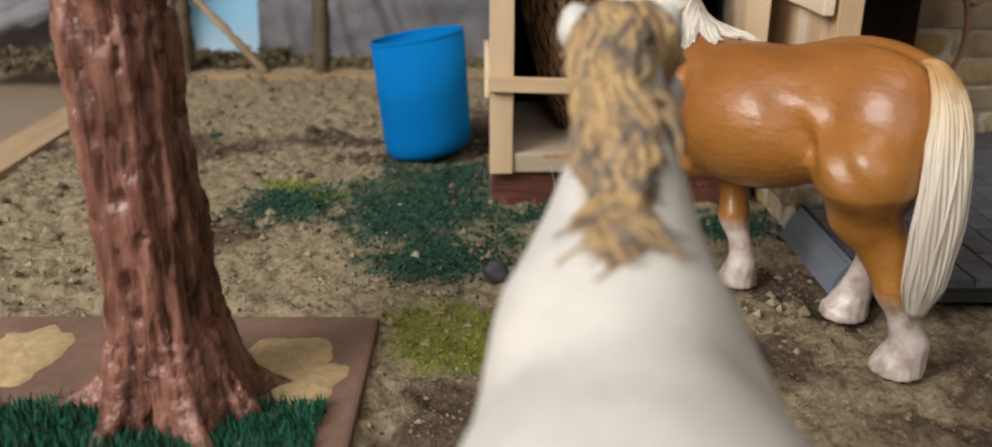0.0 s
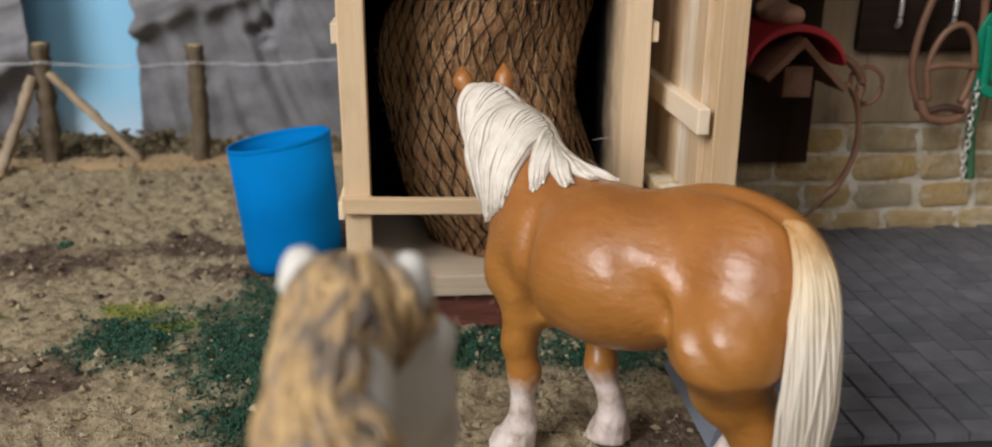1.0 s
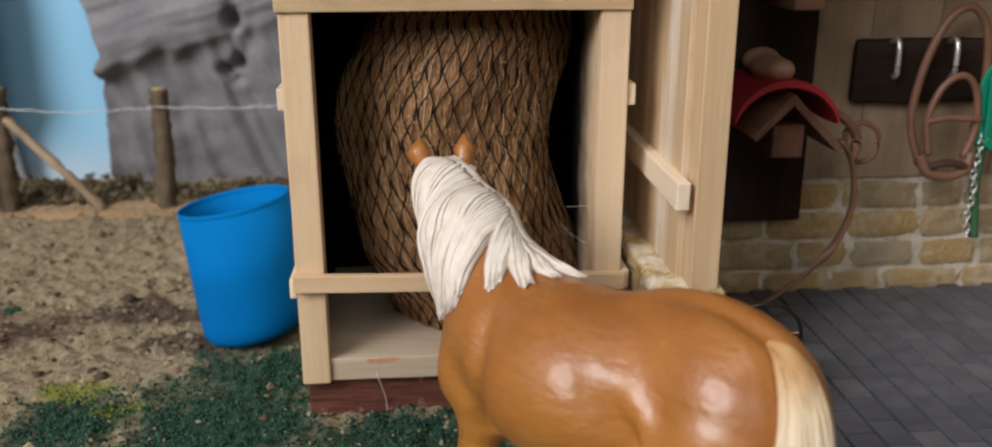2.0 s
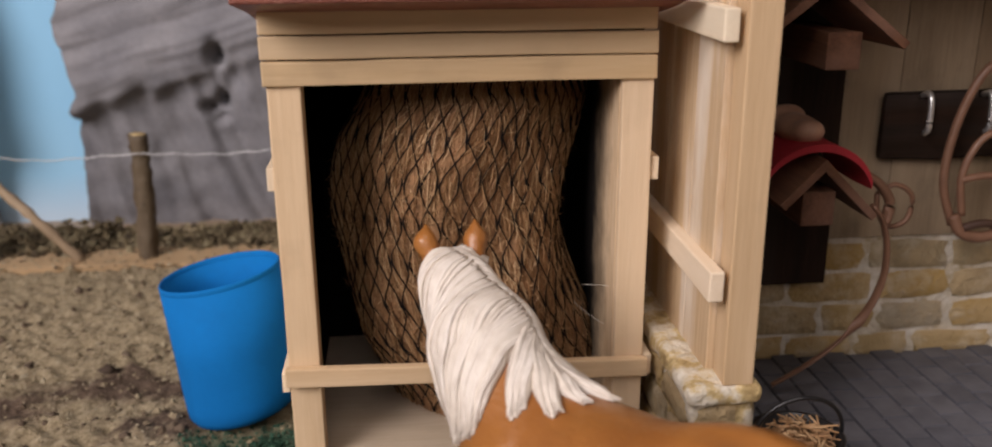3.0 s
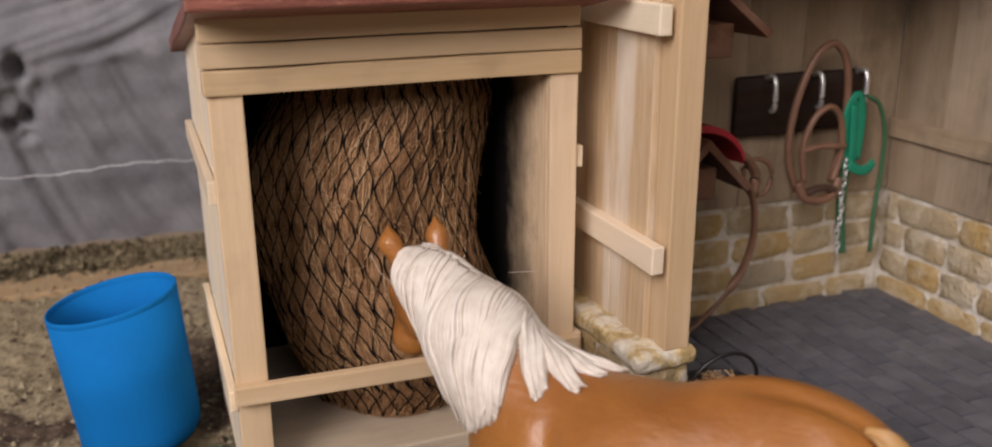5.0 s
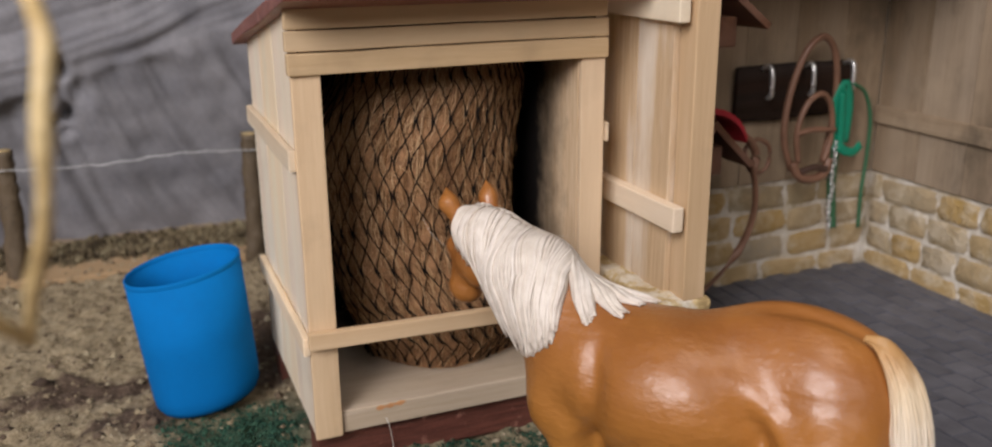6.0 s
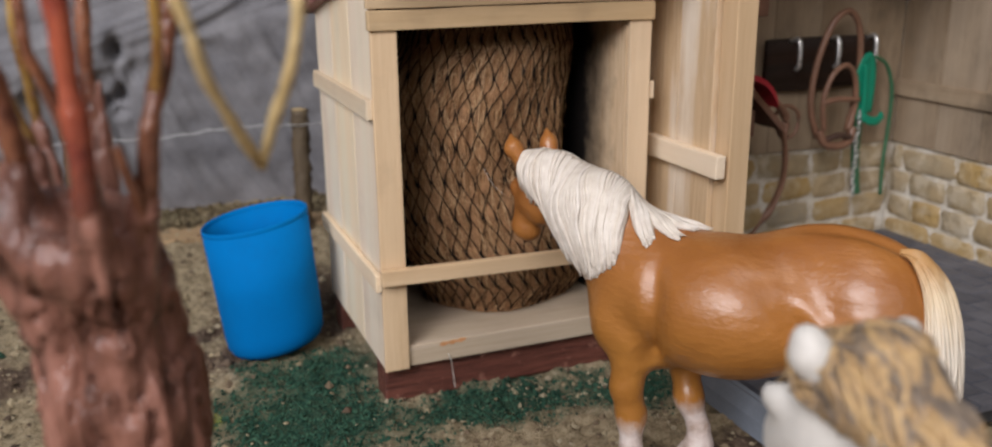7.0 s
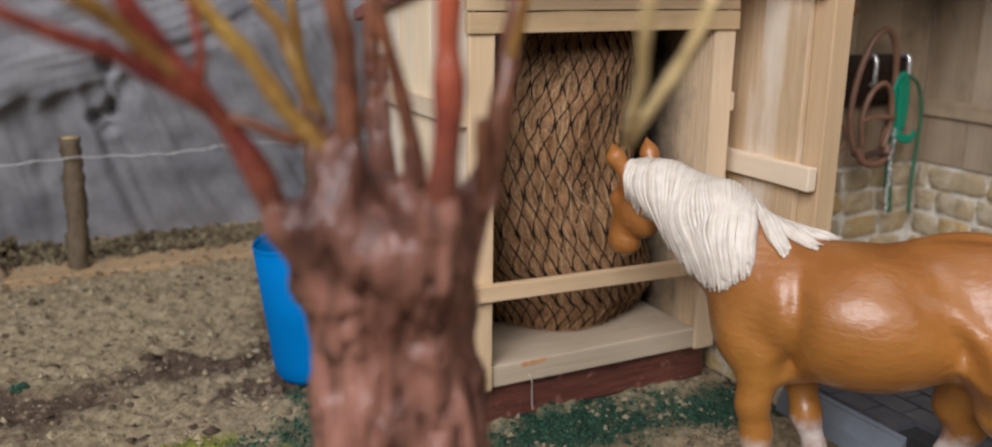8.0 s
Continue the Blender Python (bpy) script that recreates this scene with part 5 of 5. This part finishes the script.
def trunk_geo():
    """The trunk, its roots and the swollen stumps of its branches as one cracked skin."""
    p = [(limb((TX + 1.8, TY, -4), (TX - 1.4, TY, 88), 13.0, 11.6), 1), (limb((TX - 1.4, TY, 88), (TX - 3.0, TY, 106), 11.6, 9.8), 2), (ball((TX - 3.0, TY - 1, 106), (10.0, 11.0, 6.5)), 3)]
    for a, ln in ((0.3, 20), (1.2, 17), (2.3, 24), (3.2, 26), (4.1, 20), (5.2, 22), (5.9, 14)):
        d = np.array([math.cos(a), math.sin(a), 0])
        c = np.array([TX + 1.5, TY, 0.0])
        p += [(limb(c + d * 8 + [0, 0, 19], c + d * 15 + [0, 0, 4], 4.5, 4.8), 6), (limb(c + d * 15 + [0, 0, 4], c + d * (12 + ln * 0.8) + [0, 0, 1.5], 4.8, 1.6), 4)]
    for ctrl, r0, r1, m in TWIGS:
        if ctrl[0][2] < 116:
            a, b, c = (np.array(q, float) for q in ctrl[:3])
            inner = np.array([TX - 1, TY, 98.0]) * 0.45 + a * 0.55
            p += [(limb(inner, a, r0 * 1.7, r0 * 1.4), 2.5), (limb(a, b, r0 * 1.4, r0 * 1.1), 2.2), (limb(b, b * 0.6 + c * 0.4, r0 * 1.1, r0 * 0.85), 1.5)]
    for a, z, r in ((3.6, 101, 2.8), (4.3, 107, 3.2), (4.9, 99, 2.6), (2.8, 106, 3.0), (4.7, 112, 3.0), (1.4, 106, 3.0), (3.9, 112, 2.6)):
        p.append((ball((TX - 2.2 + 9.8 * math.cos(a), TY + 9.8 * math.sin(a), z), (r, r, r * 1.15)), 1.6))
    for c, r in (((-90.5, -148, 116.5), 4.2), ((-86, -150.5, 112.5), 4.6), ((-80.5, -152, 111), 4.6), ((-79, -149.5, 109), 4.0), ((-85, -143, 114), 6.0), ((-79, -141, 112), 6.0)):
        p.append((ball(c, (r, r, r * 1.2)), 2.0))
    field = blend(p)
    v, f = skin(field, (-116, -178, 0), (-42, -104, 134), 1.15)
    out = slope(field, v)
    th = np.arctan2(v[:, 1] - TY, v[:, 0] - TX)
    ring = np.stack([np.cos(th), np.sin(th), 0 * th], 1)
    up = np.array([0, 0, 1.0])
    z = v[:, 2:3]
    low = np.clip((118 - v[:, 2]) / 14, 0.10, 1)
    rid = 1.2 * noise_at(ring * 4.2 + up * z * 0.03, 1) + 1.2 * noise_at(ring * 9 + up * (z * 0.045 + 4), 1) + 0.9 * noise_at(ring * 3 + up * (z * 0.09 + 9), 1)
    split = np.abs(noise_at(ring * 5 + up * (z * 0.026 + 20), 1))
    fine = np.abs(noise_at(ring * 9 + up * (z * 0.034 + 55), 1))
    keep = np.clip(0.55 + 2.2 * noise_at(ring * 2 + up * (z * 0.05 + 70), 1), 0, 1)
    crack = 4.0 * np.clip((0.14 - split) / 0.14, 0, 1) * keep + 2.2 * np.clip((0.10 - fine) / 0.10, 0, 1)
    small = 0.55 * noise_at(v * np.array([1, 1, 0.6]), 0.28) + 0.3 * noise_at(v, 0.7)
    return Geo().add(v + out * ((rid - crack) * low + small)[:, None], f.tolist())


trunk = part("trunk", trunk_geo(), BARK, tree, "thick cracked red-brown trunk with knobby branch stumps")
main = None
for ctrl, r0, r1, m in TWIGS:
    line = smooth_line(ctrl, 34)
    line[2:] += 0.6 * np.array([noise.noise_vector(Vector(q) * 0.12) for q in line[2:]])
    rad = 0.84 * np.linspace(r0, r1, 34) * (1 + 0.3 * np.array([noise.noise(Vector(q) * 0.3) for q in line]))
    side = ctrl[0][2] > 116 and main is not None
    ob = part("side_twig" if side else "twig", Geo().tube(line, rad, 11), m, main if side else tree)
    main = main if side else ob

tree.location = Vector((-76.0, -145.3, -0.3)) * U
tree_base = whole("tree_base", board_geo((-140, -194.8, -1.0), (-32.5, -100.8, 2.6), 1.2, 0.6, 3), painted("brown_base_paint", (0.22, 0.125, 0.085), 0.8, mottle=0.7, scale=40, relief=0.0008), "flat brown painted base plate under the tree", "base plate", smooth=False)
TANSAND = painted("tan_sand", (0.50, 0.355, 0.18), 0.9, mottle=0.5, scale=300, relief=0.0006)
for cx, cy, rx, ry, seed in ((-54, -124.8, 14, 12, 1), (-47, -135.8, 10, 13, 2), (-122, -121.8, 12, 17, 3)):
    rings = []
    for k in np.linspace(0, 1, 9):
        rings.append([(cx + rx * k * math.cos(t) * (1 + 0.35 * noise.noise(Vector((math.cos(t) * 1.6, math.sin(t) * 1.6, seed)))), cy + ry * k * math.sin(t) * (1 + 0.35 * noise.noise(Vector((math.cos(t) * 1.6, math.sin(t) * 1.6, seed)))), 2.2 + 1.3 * (1 - k**4) + 0.35 * noise.noise(Vector((9 * k * math.cos(t), 9 * k * math.sin(t), seed)))) for t in np.arange(40) * 2 * math.pi / 40])
    whole("sand", Geo().grid(np.array(rings), wrap=True), TANSAND, "thin tan sand patch on the tree's base plate", "sand", kind="stuff")
n = 9000
x, y = rng.uniform(-134, -40, n), rng.uniform(-192.8, -146.8, n)
k = (rng.random(n) < np.clip((-144.8 - y + 8 * noise_at(np.stack([x, y, 0 * x], 1), 0.12)) / 6, 0, 1)) & (np.hypot(x + 77, y + 145) > 14)
x, y = x[k], y[k]
g = Geo()
for a, b in zip(x, y):
    h, q = rng.uniform(2, 5.0), rng.uniform(0, 6.28)
    d = np.array([math.cos(q), math.sin(q), 0])
    lean = rng.normal(0, 1.2, 2)
    base = np.array([a, b, 2.4])
    g.add([base - d * 0.45, base + d * 0.45, base + np.array([lean[0], lean[1], h])], [(0, 1, 2)])
tagged(whole("grass", g, GRASS, "short dark green grass fibres before the tree", "grass", smooth=False), kind="stuff")

# ---- horse figurines ----


def brown_field():
    p = [(ball((16.6, 3.9, 58.0), (28.9, 21.1, 19.3)), 1)]
    p += [(ball((-18.1, 4.9, 59.8), (16.9, 11.6, 16.8)), 7), (ball((-17.4, -5.4, 57.7), (18.6, 11.7, 17.2)), 7), (ball((-9.8, -2.7, 67.8), (23.5, 13.2, 14.2)), 6)]
    p += [(ball((38.0, -0.3, 53.2), (17.6, 12.8, 18.3)), 7), (ball((35.2, 6.1, 54.3), (11.3, 7.1, 16.4)), 5), (ball((34, -8, 53.3), (12, 8, 15.3)), 5)]
    p += [(ball((46.3, 6.9, 50.6), (6.6, 10.8, 9.8)), 5), (ball((45.3, -4.7, 49.8), (7.2, 8.2, 10.1)), 5), (ball((24, 0.2, 67), (16, 7.7, 5.1)), 7)]
    p += [(limb((40.7, 0.7, 63.0), (57.4, -0.8, 77.9), 15.3, 10.0), 8), (limb((56.5, -2.4, 69.3), (73.2, -8.3, 84.5), 9.9, 6.8), 5), (limb((55, -3.2, 80.0), (79, -12.0, 84.4), 7.8, 6.2), 4)]
    p += [(limb((82.5, -15.6, 82.8), (83.2, -15.2, 76.4), 6.4, 5.2), 4), (limb((85.5, -17.6, 76.1), (87.4, -16.5, 67.5), 5.5, 4.0), 4), (ball((86.2, -15.8, 64.4), (4.6, 3.8, 3.6)), 3), (ball((79.8, -13, 74.1), (5.1, 5.1, 6.5)), 4)]
    # eyes and nostrils
    p += [(ball((89.6, -14.4, 78.5), (2.0, 2.0, 2.4)), 2), (ball((83.0, -22.0, 78.5), (2.0, 2.0, 2.4)), 2), (ball((90.0, -16.0, 65.4), (1.8, 1.6, 1.6)), 1.5), (ball((87.0, -19.5, 65.4), (1.8, 1.6, 1.6)), 1.5)]
    for base, mid, tip in (((86.2, -12.6, 87), (89.6, -12.6, 91.5), (91.4, -14.6, 95.3)), ((79.6, -19.8, 87.5), (82.0, -22.2, 92), (83.4, -23.4, 96.3))):
        p += [(limb(base, mid, 2.3, 2.75), 1.6), (limb(mid, tip, 2.75, 0.5), 1.4)]

    def leg(chain, soft=4):
        for (a, ra), (b, rb) in zip(chain, chain[1:]):
            p.append((limb(a, b, ra, rb), soft if a[2] > 20 else 1.6))

    leg([((39.7, 10.3, 46.6), 7.4), ((41.1, 11.7, 31.4), 3.9), ((39.6, 11.0, 23.0), 3.7), ((38.9, 12.2, 13.0), 3.1), ((39.2, 12.2, 7.5), 4.2), ((41.6, 13.0, 1.2), 6.4)])
    leg([((33, -9, 46), 8.5), ((30.8, -9.6, 31.7), 3.9), ((28.4, -7.2, 23.1), 3.7), ((25.2, -8.3, 13.0), 3.2), ((25.0, -8.7, 7.5), 4.1), ((26.8, -9.8, 1.2), 6.2)])
    leg([((-21.1, 11.6, 51.5), 13.2), ((-20.4, 9.1, 41.8), 7.8), ((-27.4, 6.5, 30.9), 5.3), ((-30.6, 7.5, 23.8), 4.1), ((-33.3, 4.4, 14.0), 3.6), ((-34.4, 3.2, 8.5), 4.6), ((-32.6, 3.4, 1.2), 6.8)])
    leg([((-19, -9, 52), 13), ((-12.9, -12.5, 40.1), 8.0), ((-10.3, -14.6, 30.4), 5.6), ((-13.4, -16.1, 24.1), 4.7), ((-9.7, -17.1, 14.6), 3.5), ((-8.2, -16.7, 8.2), 4.4), ((-6.6, -15.2, 1.2), 6.8)])
    body = blend(p)

    def field(q):
        """The body, less the grooves behind the shoulder and before the thigh."""
        d = body(q)
        x, y, z = q[..., 0], np.abs(q[..., 1] - 1), q[..., 2]
        side = np.clip((y - 7) / 5, 0, 1) * np.clip((z - 40) / 6, 0, 1)
        d = d + 2.3 * side * np.exp(-(((x - 30.5 - 0.010 * (z - 60) ** 2) / 3.2) ** 2)) * np.clip((74 - z) / 10, 0, 1)
        hip = x - 0.85 * (z - 61)
        mid = np.exp(-(((z - 60) / 8.5) ** 2))
        d = d + side * mid * (1.7 * np.exp(-(((hip + 3.5) / 3.6) ** 2)) - 1.0 * np.exp(-(((hip + 11.0) / 3.2) ** 2)))
        d = d + 1.1 * side * np.exp(-(((hip + 17.5) / 3.2) ** 2 + ((z - 54) / 7) ** 2))
        d = d + 1.25 * np.exp(-(((q[..., 1] + 0.5) / 2.4) ** 2)) * np.clip((z - 66) / 5, 0, 1) * np.clip((6 - x) / 14, 0, 1)
        d = d + 0.45 * np.clip((11 - z) / 5, 0, 1) * np.sin(1.7 * x + 0.4 * z) * np.sin(1.9 * q[..., 1] - 0.3 * z)
        return np.maximum(d, -z + 0.2)

    return field


def lock(field, ctrl, width, n=16, height=0.9, flat=0.6, tip=0.12, wave=0.0, seed=0.0):
    """One sculpted lock of hair laid over the field's surface."""
    line = smooth_line(ctrl, n)
    k = np.linspace(0, 1, n)
    line = line + wave * np.array([noise.noise_vector(Vector(q) * 0.16 + Vector((seed, 0, 0))) for q in line]) * k[:, None]
    line = onto(field, line, height * (0.6 + 0.7 * np.sin(np.pi * np.clip(k, 0.1, 0.9))))
    normal = slope(field, line)
    rad = width * (0.75 + 0.5 * np.sin(np.pi * k**0.8)) * np.clip((1 - k) / 0.25, tip, 1) ** 0.6
    return line, rad, flat, normal


def brown_horse():
    field = brown_field()
    v, f = skin(field, (-48, -36, -1), (100, 34, 103), 0.9)
    g = Geo().add(v, f.tolist(), 0)
    rs = np.random.default_rng(12)
    crest = smooth_line([(84, -15.5, 90.5), (78, -12, 92), (68, -9.5, 90.5), (60, -8, 89), (52, -6, 86.5), (46, -5, 84), (40, -4.5, 81.5), (34, -4.5, 79)], 80)
    ends = smooth_line([(84, -8.5, 80), (78, -3.5, 73.5), (66, 5, 65.5), (57, 9.5, 61.5), (52, 11.5, 62.5), (48, 13.2, 64.5), (44.8, 14.2, 67.5), (43.2, 13, 70.5)], 80)

    def strand(a, b, wide, high, seed, bow=1.0):
        mid = (a + b) / 2 + np.array([0.5, 4.0, 2.0]) * bow
        line, rad, flat, nor = lock(field, [a, (a + mid) / 2 + np.array([0.3, 2.2, 1.2]) * bow, mid, (mid + b) / 2 + np.array([0.3, 2.0, 0.5]) * bow, b], wide, 24, high, 0.62, 0.3, 0.15, seed)
        g.tube(line, rad, 6, 1, flat, nor)

    # the long sheet over the neck: a close under-layer, then fine strands gathered into ragged tips
    for count, high, wide in ((56, 0.3, 1.5), (90, 0.75, 0.56), (50, 1.15, 0.46)):
        for i in range(count):
            s = (i + 0.5) / count
            clump = (round(s * 13) + 0.15 * rs.normal()) / 13
            k = np.clip(s + 0.35 * (clump - s), 0, 1)
            a = crest[int(s * 0.72 * 79)]
            b = a + (ends[int(k * 79)] - a) * rs.uniform(0.86 if wide < 1 else 0.92, 1.02)
            strand(a + rs.normal(0, 0.25, 3), b, wide * rs.uniform(0.75, 1.2), high + 0.4 * rs.random() * (wide < 1), i * 0.4)
    # the pointed locks laid back over the withers
    for r0, r1, tip, wide in ((0.64, 0.78, (35.7, 11.5, 73.8), 3.6), (0.71, 0.86, (28.5, 8.2, 75), 3.4), (0.79, 0.93, (26, 2, 76.4), 2.4), (0.86, 0.99, (24.3, -5.5, 77), 2.4)):
        for layer, count in enumerate((6, 9, 7)):
            for i in range(count):
                k = (i + 0.5) / count
                a = crest[int((r0 + (r1 - r0) * k) * 79)]
                b = np.array(tip) + wide * (k - 0.5) * np.array([-0.55, -0.8, 0.2]) * rs.uniform(0.8, 1.4)
                b = a + (b - a) * rs.uniform(0.88, 1.02)
                strand(a, b, (1.2, 0.66, 0.5)[layer] * rs.uniform(0.85, 1.15), 0.4 + 0.42 * layer, i + 30 * layer + 7 * tip[0], 0.3)
    for i in range(36):
        s = (i + 0.5) / 36
        a = crest[int(s * 79)]
        b = a + np.array([-5 - 3 * s, -4.2 - 1.2 * rs.random(), -6.5 + 3 * s])
        line, rad, flat, nor = lock(field, [a + [0.6, 1.2, 0.2], (a + b) / 2 + [0, 0, 1.2], b], 0.9, 12, 0.6, 0.62, 0.25, 0.6, i + 50)
        g.tube(line, rad, 7, 1, flat, nor)
    for i in range(9):
        t = -1 + i / 4
        a = np.array([83.5 + 1.6 * t, -16.5 + 1.7 * t, 90.0])
        line, rad, flat, nor = lock(field, [a, a + [3.6, -3.4, -2.0], a + [5.6, -5.2, -11.0]], 1.0, 10, 0.7, 0.65, 0.25, 0.4, i + 80)
        g.tube(line, rad, 7, 1, flat, nor)
    path = smooth_line([(-25, 1.2, 78.6), (-30, 2.2, 77.2), (-35, 4.6, 70), (-37.6, 7.2, 58), (-38.4, 8.2, 46), (-38, 8.6, 33), (-37, 8.2, 19)], 46)
    k = np.linspace(0, 1, 46)
    core = np.interp(k, [0, 0.08, 0.2, 0.45, 0.7, 0.9, 1], [0.8, 1.6, 3.0, 5.2, 6.0, 5.2, 2.4])
    wide, deep = np.array([-0.54, -0.84, 0]), np.array([0.84, -0.54, 0])
    g.tube(path, core * 0.97, 18, 2, 0.55, deep)
    for layer in range(2):
        for i in range(56):
            q = 2 * math.pi * (i + 0.5 * layer) / 56
            stop = 1.0 - 0.14 * rs.random()
            pts = []
            for j in range(2, int(45 * stop) + 1):
                w = 1 + 0.06 * math.sin(j * 0.22 + i * 1.7)
                turn = q + 0.14 * math.sin(j * 0.2 + i)
                pts.append(path[j] + core[j] * w * (math.cos(turn) * wide + 0.55 * math.sin(turn) * deep) - np.array([0, 0, 1.2 * layer * j / 45]))
            pts = np.array(pts)
            kk = np.linspace(0, 1, len(pts))
            g.tube(pts, (0.40 - 0.12 * layer) * np.clip((1 - kk) / 0.12, 0.15, 1) * np.clip(0.35 + kk * 4, 0, 1), 6, 2, 0.8)
    ob = whole("horse_figurine", g, [CHESTNUT, CREAM, TAIL], "glossy chestnut model horse with cream mane, tail and white socks", "figurine", group="model horses")
    ob.matrix_world = pose(0.0850, -0.1008, 0.0002, 0, 0, 129.44)
    return ob


def white_field():
    p = [(ball((3.1, 2, 56), (36.5, 21.1, 20.2)), 1)]
    p += [(ball((-24, 5, 58), (19, 14, 20)), 7), (ball((-24, -5, 58), (19, 14, 20)), 7)]
    p += [(ball((29.6, 0.8, 54.4), (17.1, 15, 17.4)), 7), (ball((26.4, 8.8, 54.9), (12, 8.9, 16.9)), 5), (ball((25.7, -8.2, 53.8), (11.8, 8.8, 15.7)), 5), (ball((23.9, 0.3, 70), (13, 6.5, 6)), 7)]
    p += [(limb((35.7, 2.3, 68.1), (53.1, 0, 75.1), 14.1, 10), 8), (limb((48.3, 0.4, 82.2), (69.5, -0.3, 95.8), 7.2, 5.7), 5)]
    p += [(limb((76.8, -1.5, 91.8), (85.2, -4.5, 77.8), 6.5, 8.0), 4), (limb((84.4, -3.7, 80.2), (92.3, -7.5, 68.1), 6.5, 5.8), 4), (ball((92.2, -6.6, 66), (5, 4.2, 4.6)), 3), (ball((78, -1, 81), (6, 5.6, 6.5)), 4)]
    p += [(ball((85.5, 3.7, 85.8), (3.4, 1.9, 2.4)), 2), (ball((83.3, -10.3, 85.9), (2.7, 2.6, 3.6)), 2)]
    for base, mid, tip in (((75.5, 4.0, 94), (76.8, 5.4, 97.2), (77.4, 5.8, 99.2)), ((73.0, -6.0, 94), (73.0, -7.0, 97.4), (73.4, -7.4, 99.8))):
        p += [(limb(base, mid, 2.6, 3.1), 1.5), (limb(mid, tip, 3.1, 2.3), 1.2)]
    for fx, fy in ((32, 10), (26, -10), (-27, 10), (-20, -10)):
        p += [(limb((fx, fy * 0.9, 46), (fx + 1, fy, 26), 9, 5.6), 5), (limb((fx + 1, fy, 26), (fx, fy, 10), 5.2, 4.4), 4), (limb((fx, fy, 10), (fx + 1, fy, 3), 5, 7), 4)]
    body = blend(p)
    return lambda q: np.maximum(body(q), -q[..., 2] + 0.2)


def white_horse():
    field = white_field()
    v, f = skin(field, (-48, -28, -1), (100, 28, 107), 0.9)
    g = Geo().add(v, f.tolist(), 0)
    rs = np.random.default_rng(5)
    crest = smooth_line([(80, -1.5, 97), (73, -0.8, 101), (66, -0.4, 100), (56, 0, 93), (47, 0.6, 87), (38, 1.4, 80), (31, 1.2, 77)], 80)
    for layer in range(3):
        rows, cols = 24 - 3 * layer, 17 - 2 * layer
        for r in range(rows):
            for c in range(cols):
                s = (r + 0.5 * (c % 2) + 0.3 * rs.random()) / rows
                a = crest[int(np.clip(s * 0.93, 0, 0.99) * 79)]
                half = np.interp(s, [0, 0.3, 0.7, 1.0], [4.6, 5.2, 3.7, 0.9])
                lat = half * (-0.30 + 1.45 * (c + 0.5) / cols) + rs.normal(0, 0.3)
                run = rs.uniform(8.5, 14.0) * (1 - 0.48 * s)
                swing = 2.9 * math.sin(s * 15 + layer * 1.3) + rs.normal(0, 1.4)
                a = a + np.array([0, lat, -0.10 * lat * lat])
                b = a + np.array([-run * 0.86, swing * 0.7 + (0.12 - 0.4 * s) * lat, -run * 0.55 - 0.05 * lat * lat])
                mid = (a + b) / 2 + np.array([0, -0.55 * swing, 0.8])
                line, rad, flat, nor = lock(field, [a, mid, b], rs.uniform(0.32, 0.58), 18, 0.3 + 0.45 * layer, 0.8, 0.3, 2.6, r * 1.3 + c * 3.1 + layer * 9)
                g.tube(line, rad, 6, 1, flat, nor)
    # locks that fall over the right side, and the curls before the ears
    for s0, drop, n in ((0.10, 13, 16), (0.52, 7, 8)):
        for i in range(n):
            a = crest[int((s0 + 0.09 * rs.random()) * 79)] + np.array([0, -1.6, -0.3])
            b = a + np.array([rs.uniform(-5, -1), -1.4 - 0.7 * rs.random(), -drop * rs.uniform(0.7, 1.05)])
            line, rad, flat, nor = lock(field, [a, (a + b) / 2 + [0.5, -1.5, 1.5], b], 0.6, 14, 0.8 + 0.8 * rs.random(), 0.6, 0.25, 1.4, i * 2.1 + drop)
            g.tube(line, rad, 6, 1, flat, nor)
    for i in range(34):
        side = 1 if i % 2 else -1
        a = np.array([77.0, -1 + side * 2.5, 98.5])
        b = np.array([79.5 + rs.normal(0, 1.0), -1.5 + side * (8.2 + rs.random()), 92 + rs.uniform(-3, 2)])
        line, rad, flat, nor = lock(field, [a, (a + b) / 2 + [2.5, 0, 1.0], b], 0.6, 13, 0.7 + 0.6 * rs.random(), 0.6, 0.3, 1.0, i * 3.7)
        g.tube(line, rad, 6, 1, flat, nor)
    for i in range(14):
        t = -1 + i / 6.5
        a = np.array([77.0, -1 + 2.6 * t, 99.0])
        line, rad, flat, nor = lock(field, [a, a + [5.5, 0.8 * t - 1, -5.0], a + [9.5, 1.6 * t - 2.5, -15.0]], 1.0, 12, 0.8, 0.5, 0.25, 1.2, i * 3.3)
        g.tube(line, rad, 6, 1, flat, nor)
    path = smooth_line([(-38, 0, 74), (-44, 0, 71), (-47, 0, 58), (-47, 1, 36), (-45, 1, 12)], 30)
    g.tube(path, np.interp(np.linspace(0, 1, 30), [0, 0.2, 0.6, 1], [3, 5.5, 7, 2]), 16, 1)
    ob = whole("horse_figurine", g, [WHITEHORSE, WASHED], "matt white model horse with a streaked tan and grey mane", "figurine", group="model horses")
    ob.matrix_world = pose(0.0140, -0.2698, 0.0002, 0, 0, 87.88)
    return ob


brown_horse()
white_horse()
